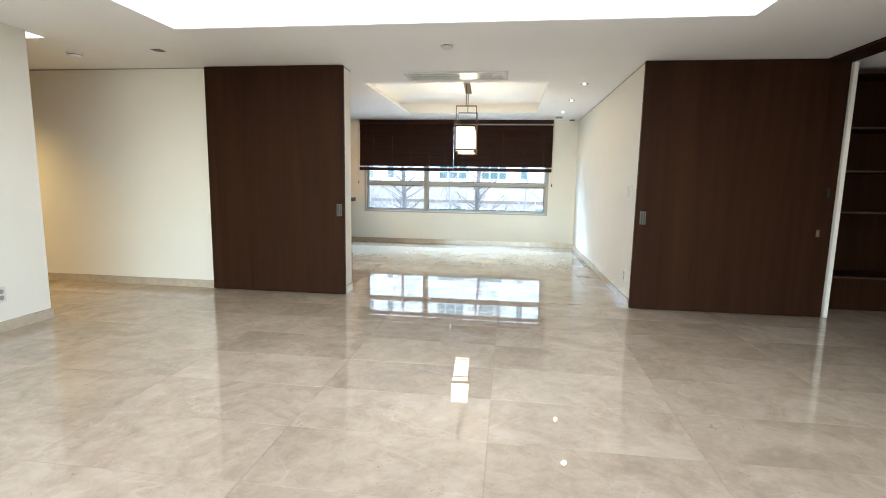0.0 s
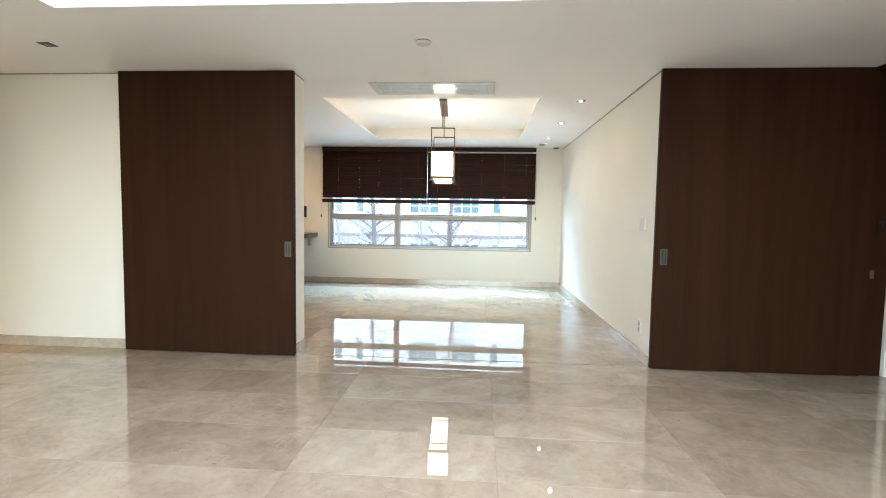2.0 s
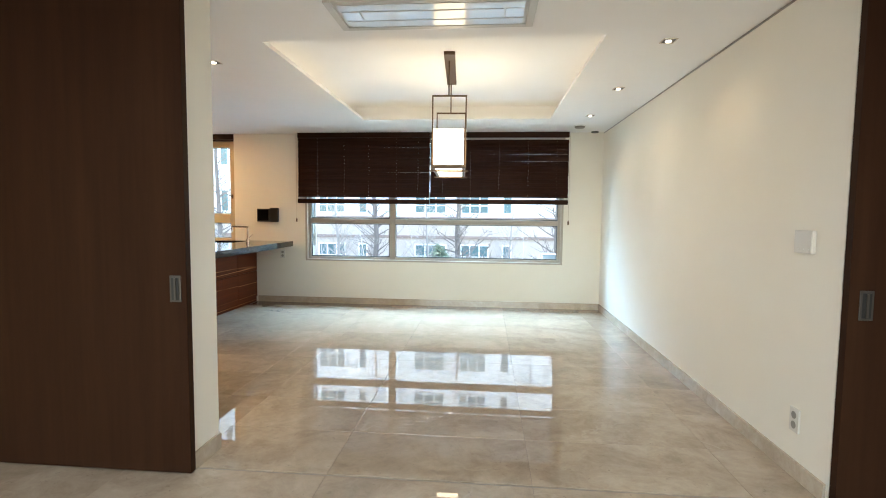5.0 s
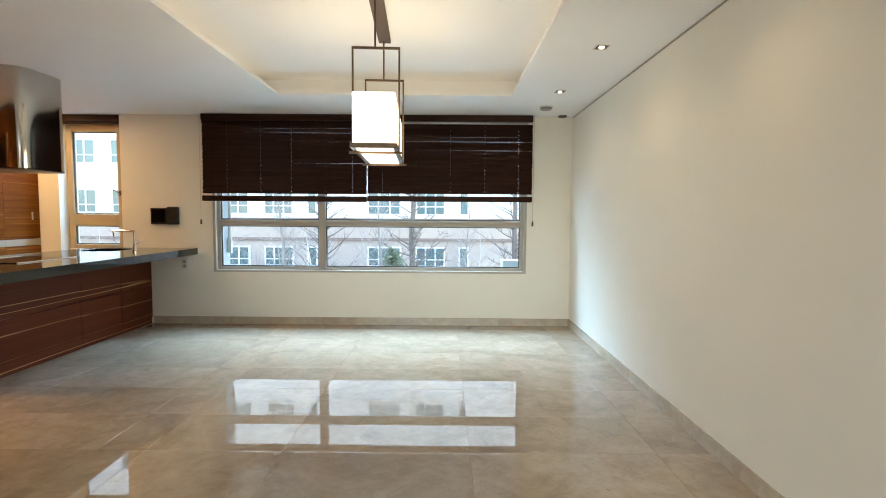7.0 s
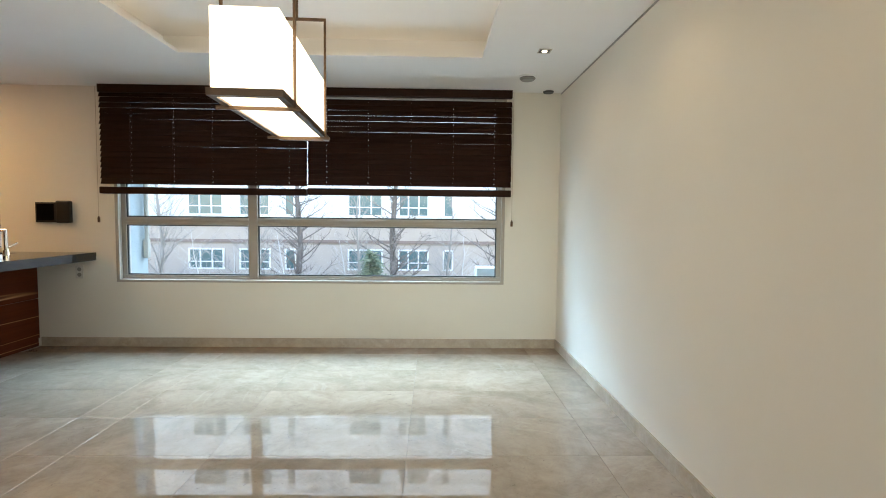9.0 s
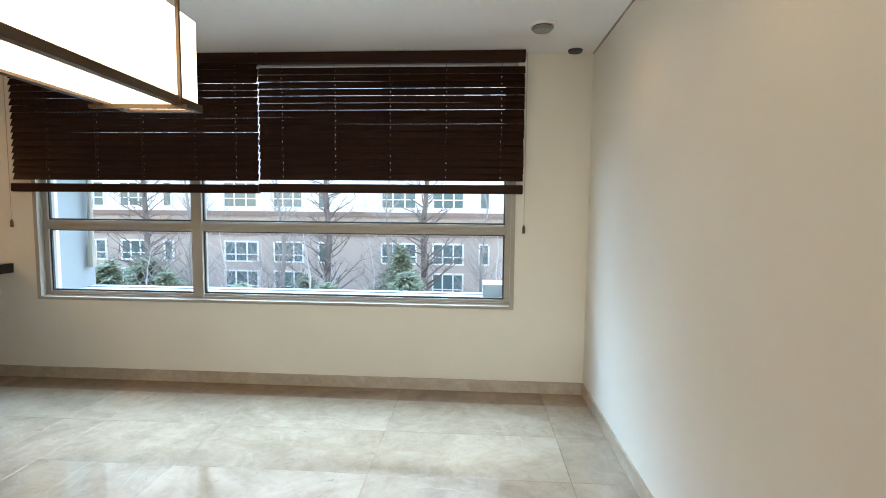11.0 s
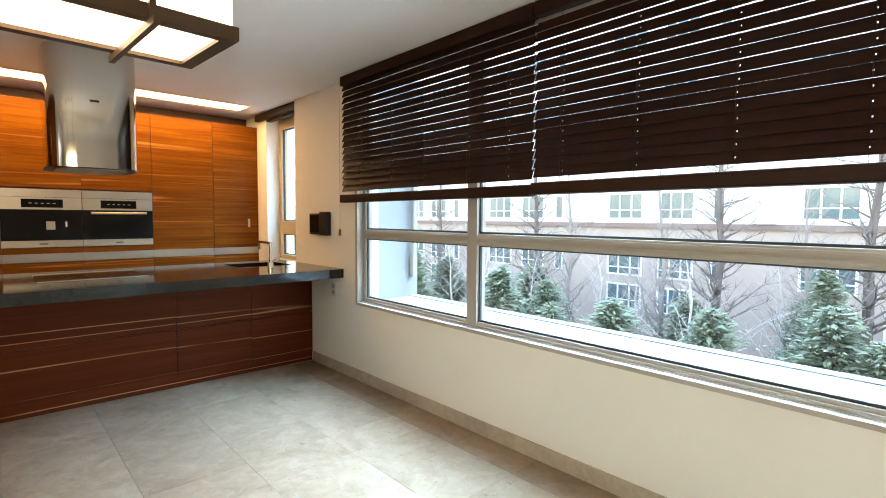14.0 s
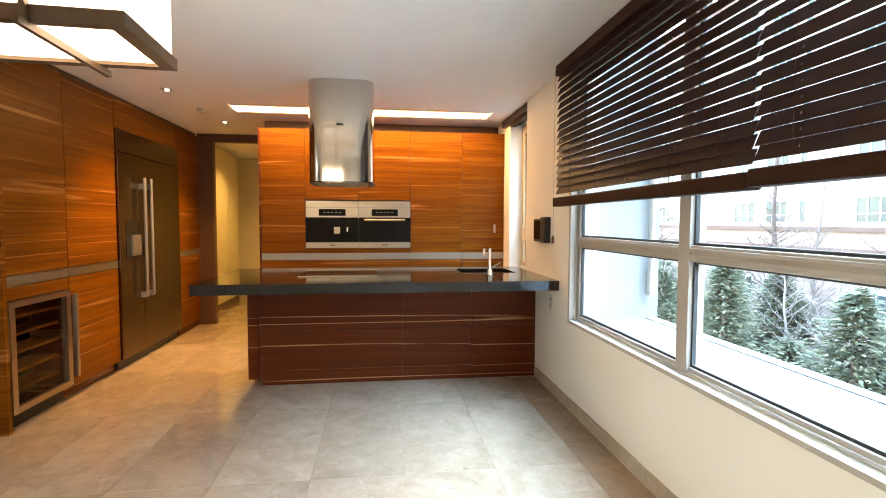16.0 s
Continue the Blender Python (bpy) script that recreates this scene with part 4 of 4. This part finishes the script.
bx("plinth", M_BROWN, cl, -8.12, -6.25, 5.74, 5.79, 0, 0.1)
bx("body", M_CORRIDOR, cl, -8.12, -6.25, 5.56, 5.775, 0.1, 2.39)

# ---- outdoors ----
ledge = thing("balcony_ledge", (-1.0, 10.0, 0), "pale concrete planter ledge outside the window", "ledge", kind="structure")
bx("slab", M_CONCRETE, ledge, -4.9, 1.75, 9.66, 10.16, 0.40, 0.60)
bx("kerb", M_CONCRETE, ledge, -4.9, 1.75, 10.10, 10.18, 0.60, 0.608)
bx("end_block", M_CONCRETE, ledge, 0.62, 0.83, 9.9, 10.16, 0.60, 0.72, bevel=0.004)
wing = thing("wing_wall", (-3.0, 10.0, 0), "white rendered wing wall with a grey downpipe", "wall", kind="structure")
bx("wall", M_CONCRETE, wing, -3.22, -2.93, 9.66, 10.20, -1.0, 3.2)
part("downpipe", tube(bmesh.new(), (-2.89, 10.12, 0.78), (-2.89, 10.12, 3.1), 0.022, sides=12), M_VINYL, wing)
bx("pipe_box", M_VINYL, wing, -2.92, -2.87, 10.10, 10.15, 0.78, 0.98, bevel=0.008)
wing2 = thing("wing_wall", (0.95, 10.0, 0), "white rendered wing wall beside the window", "wall", kind="structure")
bx("wall", M_CONCRETE, wing2, 0.86, 1.10, 9.66, 10.18, -1.0, 3.2)

GZ = -5.6
gm = bmesh.new()
bmesh.ops.create_grid(gm, x_segments=40, y_segments=40, size=600, matrix=Matrix.Translation((0, 620, GZ)))
tagged(part("ground", gm, M_GROUND), "brown winter lawn between the apartment blocks", "ground", kind="structure")
structure("outer_wall_north", M_CONCRETE, [(LX0, 1.6, 9.67, 9.85, GZ, -0.02)], "outer wall of the building below the flat", "wall")

# apartment block across the garden
AY = 33.0
apt = thing("apartment_building", (-8, AY, GZ), "white and rose stone apartment block across the garden", "building")
bx("lower_wall", M_PINK, apt, -58, 26, AY, AY + 10, GZ, 1.02)
bx("string_course", M_BAND, apt, -58, 26, AY - 0.18, AY, 0.86, 1.12)
bx("string_course", M_BAND, apt, -58, 26, AY - 0.12, AY, -0.22, -0.04)
bx("upper_wall", M_PLASTER, apt, -58, 26, AY, AY + 10, 1.02, 16.4)
bx("roof", M_BAND, apt, -58.4, 26.4, AY - 0.4, AY + 10.4, 16.4, 16.8)
PERIOD = 8.95
cells = ((0.0, 2.0, 3), (2.85, 4.6, 3), (5.4, 6.0, 1))
WCACHE = {}


def far_window(x0, x1, z0, z1, panes):
    key = (round(x1 - x0, 3), round(z1 - z0, 3), panes)
    if key not in WCACHE:
        w, hgt = x1 - x0, z1 - z0
        bm = bmesh.new()
        f = 0.09
        for dims in ring(0, w, -0.08, 0.0, f, w - f, -2, 2, 0, 1)[:2]:
            box(bm, dims[0], dims[1], -0.08, 0.0, 0, hgt)
        box(bm, f, w - f, -0.08, 0, 0, f)
        box(bm, f, w - f, -0.08, 0, hgt - f, hgt)
        for k in range(1, panes):
            x = w * k / panes
            box(bm, x - 0.04, x + 0.04, -0.07, 0, f, hgt - f)
        if panes > 1:
            box(bm, f, w - f, -0.07, 0, hgt * 0.34, hgt * 0.34 + 0.06)
        a = part("window", bm, M_FARFRAME, None)
        g2 = part("pane", box(bmesh.new(), f, w - f, -0.03, -0.01, f, hgt - f), M_FARGLASS, None)
        WCACHE[key] = (a.data, g2.data)
        bpy.data.objects.remove(a)
        bpy.data.objects.remove(g2)
    wd, gd = WCACHE[key]
    o = new("window", wd)
    o.parent = apt
    o.location = Vector((x0, AY, z0)) - BASE[apt.name]
    p = new("pane", gd)
    p.parent = o


for n in range(-4, 3):
    ox = -13.6 + PERIOD * n
    for a0, a1, panes in cells:
        for z0, z1 in ((1.30, 2.75), (4.2, 5.65), (7.1, 8.55), (10.0, 11.45), (12.9, 14.35), (-1.75, -0.55), (-3.6, -2.2)):
            if z0 < -2 and panes == 1:
                continue
            far_window(ox + a0, ox + a1, z0, z1, panes)
    bx("pilaster", M_PLASTER, apt, ox - 1.6, ox - 0.9, AY - 0.35, AY, 1.14, 16.3)


# ---- trees ----
def bare_tree(seed, height, spread, upright, name="bare_tree", material=None, count=46):
    rng = random.Random(seed)
    trunk, crown = bmesh.new(), bmesh.new()
    p = Vector((0, 0, 0))
    pts = [p]
    steps = 7
    for k in range(steps):
        p = p + Vector((rng.uniform(-1, 1) * spread * 0.05, rng.uniform(-1, 1) * spread * 0.05, height / steps))
        pts.append(p)
    r = height * 0.014
    for k in range(steps):
        tube(trunk, pts[k], pts[k + 1], r * (1 - k / (steps + 0.6)), r * (1 - (k + 1) / (steps + 0.6)), 7)
    for k in range(count):
        s = 0.22 + 0.76 * k / count
        i = min(int(s * steps), steps - 1)
        base = pts[i].lerp(pts[i + 1], s * steps - i)
        ang = rng.uniform(0, 6.283)
        length = spread * (1.15 - s) * rng.uniform(0.6, 1.1)
        d = Vector((math.cos(ang), math.sin(ang), upright + rng.uniform(-0.2, 0.3))).normalized()
        q = base
        rr = r * 0.24 * (1.15 - s)
        for j in range(3):
            nq = q + (d + Vector((rng.uniform(-0.25, 0.25), rng.uniform(-0.25, 0.25), rng.uniform(-0.05, 0.3)))).normalized() * length / 3
            tube(crown, q, nq, rr * (1 - j * 0.28), rr * (1 - (j + 1) * 0.28), 4)
            for _ in range(3):
                e2 = nq + Vector((rng.uniform(-1, 1), rng.uniform(-1, 1), rng.uniform(-0.2, 0.9))) * length * 0.22
                tube(crown, q.lerp(nq, rng.uniform(0.3, 1)), e2, rr * 0.4, rr * 0.12, 3)
            q = nq
    t = thing(name, (0, 0, 0), "tall leafless tree in the garden" if material is M_BARK else "grey leafless tree with a tangle of twigs" if material is M_TWIG else "pale barked leafless tree in the garden", "tree", "bare garden trees")
    part("trunk", trunk, material, t)
    part("crown", crown, material, t)
    return t


def conifer(seed, height, radius):
    rng = random.Random(seed)
    t = thing("conifer", (0, 0, 0), "bushy dark green conifer in the garden", "tree", "garden conifers")
    part("trunk", tube(bmesh.new(), (0, 0, 0), (0, 0, height * 0.95), radius * 0.07, 0.01, 7), M_BARK, t)
    verts, faces = [], []
    for k in range(520):
        s = (k / 520) ** 0.8
        z = height * (0.1 + 0.9 * s)
        rad = radius * (1.0 - s) ** 0.65 * (0.72 + 0.28 * math.sin(k * 0.37) + 0.2 * math.sin(k * 0.083)) + 0.08
        ang = rng.uniform(0, 6.283)
        out = Vector((math.cos(ang), math.sin(ang), -0.12))
        side = Vector((-math.sin(ang), math.cos(ang), 0))
        reach = rad * rng.uniform(0.55, 1.1)
        for j in range(5):
            c = out * (reach * (0.35 + 0.16 * j)) + Vector((rng.uniform(-0.1, 0.1), rng.uniform(-0.1, 0.1), z + rng.uniform(-0.12, 0.12)))
            w = 0.048 * (1.3 - 0.16 * j) * rng.uniform(0.7, 1.4)
            tip = c + out * w * 3.4 + Vector((0, 0, rng.uniform(-0.05, 0.12)))
            n0 = len(verts)
            verts += [c - side * w, c + side * w, tip, c + Vector((0, 0, w * 0.9))]
            faces += [(n0, n0 + 1, n0 + 2), (n0, n0 + 2, n0 + 3), (n0 + 1, n0 + 3, n0 + 2)]
    me = bpy.data.meshes.new("crown")
    me.from_pydata([tuple(q) for q in verts], [], faces)
    me.materials.append(M_NEEDLE)
    o = new("crown", me)
    o.parent = t
    return t


tall = bare_tree(3, 13.5, 2.6, 0.45, material=M_BARK, count=90)
tall.location = (-13.2, 26, GZ)
for x, y, rz, s in ((-5.5, 26, 80, 1.0), (-1.65, 26.3, 200, 1.05), (-20.5, 26.5, 130, 0.95), (-27.5, 25, 20, 1.0), (3.2, 26.4, 290, 1.0), (-36, 26, 310, 1.0), (8.6, 25.6, 60, 0.95)):
    copy_thing(tall, pose(x, y, GZ, 0, 0, rz) @ Matrix.Diagonal((s, s, s, 1)))
pale = bare_tree(11, 6.3, 3.4, 0.8, material=M_PALEBARK, count=30)
pale.location = (-9.0, 24.0, GZ)
for x, y, rz, s in ((-7.6, 24.4, 140, 0.9), (-3.4, 25.0, 30, 0.95), (-11.8, 23.6, 250, 0.85), (1.5, 24.6, 100, 1.0), (-17, 24.0, 70, 1.0), (-23.5, 23.0, 200, 0.95), (-5.2, 22.6, 15, 1.0), (-13.4, 22.8, 160, 1.0)):
    copy_thing(pale, pose(x, y, GZ, 0, 0, rz) @ Matrix.Diagonal((s, s, s, 1)))
twiggy = bare_tree(29, 9.5, 3.6, 0.9, material=M_TWIG, count=80)
twiggy.location = (-7.2, 25.2, GZ)
for x, y, rz, s in ((-3.0, 25.6, 60, 0.9), (-16.8, 25.2, 220, 1.0), (-24.5, 24.8, 300, 0.95), (0.9, 25.8, 170, 0.85), (-10.6, 24.6, 340, 1.05)):
    copy_thing(twiggy, pose(x, y, GZ, 0, 0, rz) @ Matrix.Diagonal((s, s, s, 1)))
con = conifer(21, 5.4, 2.3)
con.location = (-2.3, 24.8, GZ)
bushy = conifer(44, 4.6, 2.9)
bushy.location = (-10.2, 22.4, GZ)
rng = random.Random(77)
for k in range(36):
    x = -38 + k * 1.28 + rng.uniform(-0.5, 0.5)
    s = rng.uniform(0.72, 1.12) * (0.86 if x > -4 else 1.0)
    copy_thing(con if k % 2 else bushy, pose(x, rng.uniform(20.5, 26.5), GZ, 0, 0, rng.uniform(0, 360)) @ Matrix.Diagonal((s * 1.2, s * 1.2, s * rng.uniform(0.8, 1.1), 1)))

# ---- floor ----
slab = structure("floor", M_GROUT, [(LX0, 5.2, LY0, 5.30, -0.12, -0.006), (LX0, 1.6, 5.30, 9.66, -0.12, -0.006)], "polished beige marble tile floor with fine joints", "floor")
BASE[slab.name] = Vector((0, 0, 0))
TCACHE = {}
TW, TD, X_OFF, Y_OFF = 1.01, 0.484, 0.03, 8.25


def tile(x0, x1, y0, y1, material):
    g = 0.0006
    w, d = round(x1 - x0 - 2 * g, 3), round(y1 - y0 - 2 * g, 3)
    if w < 0.02 or d < 0.02:
        return
    key = (w, d, material.name)
    if key not in TCACHE:
        me = bpy.data.meshes.new("tile")
        c = 0.0007
        v, f = [], []
        for z, i in ((-0.012, 0.0), (-c, 0.0), (0.0, c)):
            v += [(i, i, z), (w - i, i, z), (w - i, d - i, z), (i, d - i, z)]
        for r in (0, 4):
            for k in range(4):
                f.append((r + k, r + (k + 1) % 4, r + 4 + (k + 1) % 4, r + 4 + k))
        f.append((8, 9, 10, 11))
        me.from_pydata(v, [], f)
        me.materials.append(material)
        TCACHE[key] = me
    o = new("tile", TCACHE[key])
    o.location = (x0 + g, y0 + g, 0)
    o.parent = slab


BORD = 9.215
regions = ((-3.9, 2.93, -1.2, 4.845), (-8.6, -3.9, 3.2, 4.845), (-1.72, 1.345, 4.845, BORD), (-6.16, -1.72, 5.075, BORD))
for rx0, rx1, ry0, ry1 in regions:
    k0 = math.floor((rx0 - X_OFF) / TW)
    k1 = math.ceil((rx1 - X_OFF) / TW)
    for k in range(k0, k1):
        x0, x1 = max(rx0, X_OFF + k * TW), min(rx1, X_OFF + (k + 1) * TW)
        j0 = math.floor((ry0 - Y_OFF) / TD)
        j1 = math.ceil((ry1 - Y_OFF) / TD)
        for j in range(j0, j1):
            y0, y1 = max(ry0, Y_OFF + j * TD), min(ry1, Y_OFF + (j + 1) * TD)
            if x1 - x0 > 0.03 and y1 - y0 > 0.03:
                tile(x0, x1, y0, y1, M_FLOOR)
for k in range(-4, 2):
    tile(max(-3.5, X_OFF + k * TW), min(1.345, X_OFF + (k + 1) * TW), BORD, WIN_Y - 0.001, M_BORDER)
structure("floor_rear", M_FLOOR, [(-3.9, 2.93, LY0, -1.2, -0.006, 0.0), (-8.6, -3.9, LY0, 3.2, -0.006, 0.0), (2.93, 5.2, LY0, 5.6, -0.006, 0.0), (-8.6, -6.16, 5.3, 7.3, -0.006, 0.0)], "polished beige marble floor", "floor")
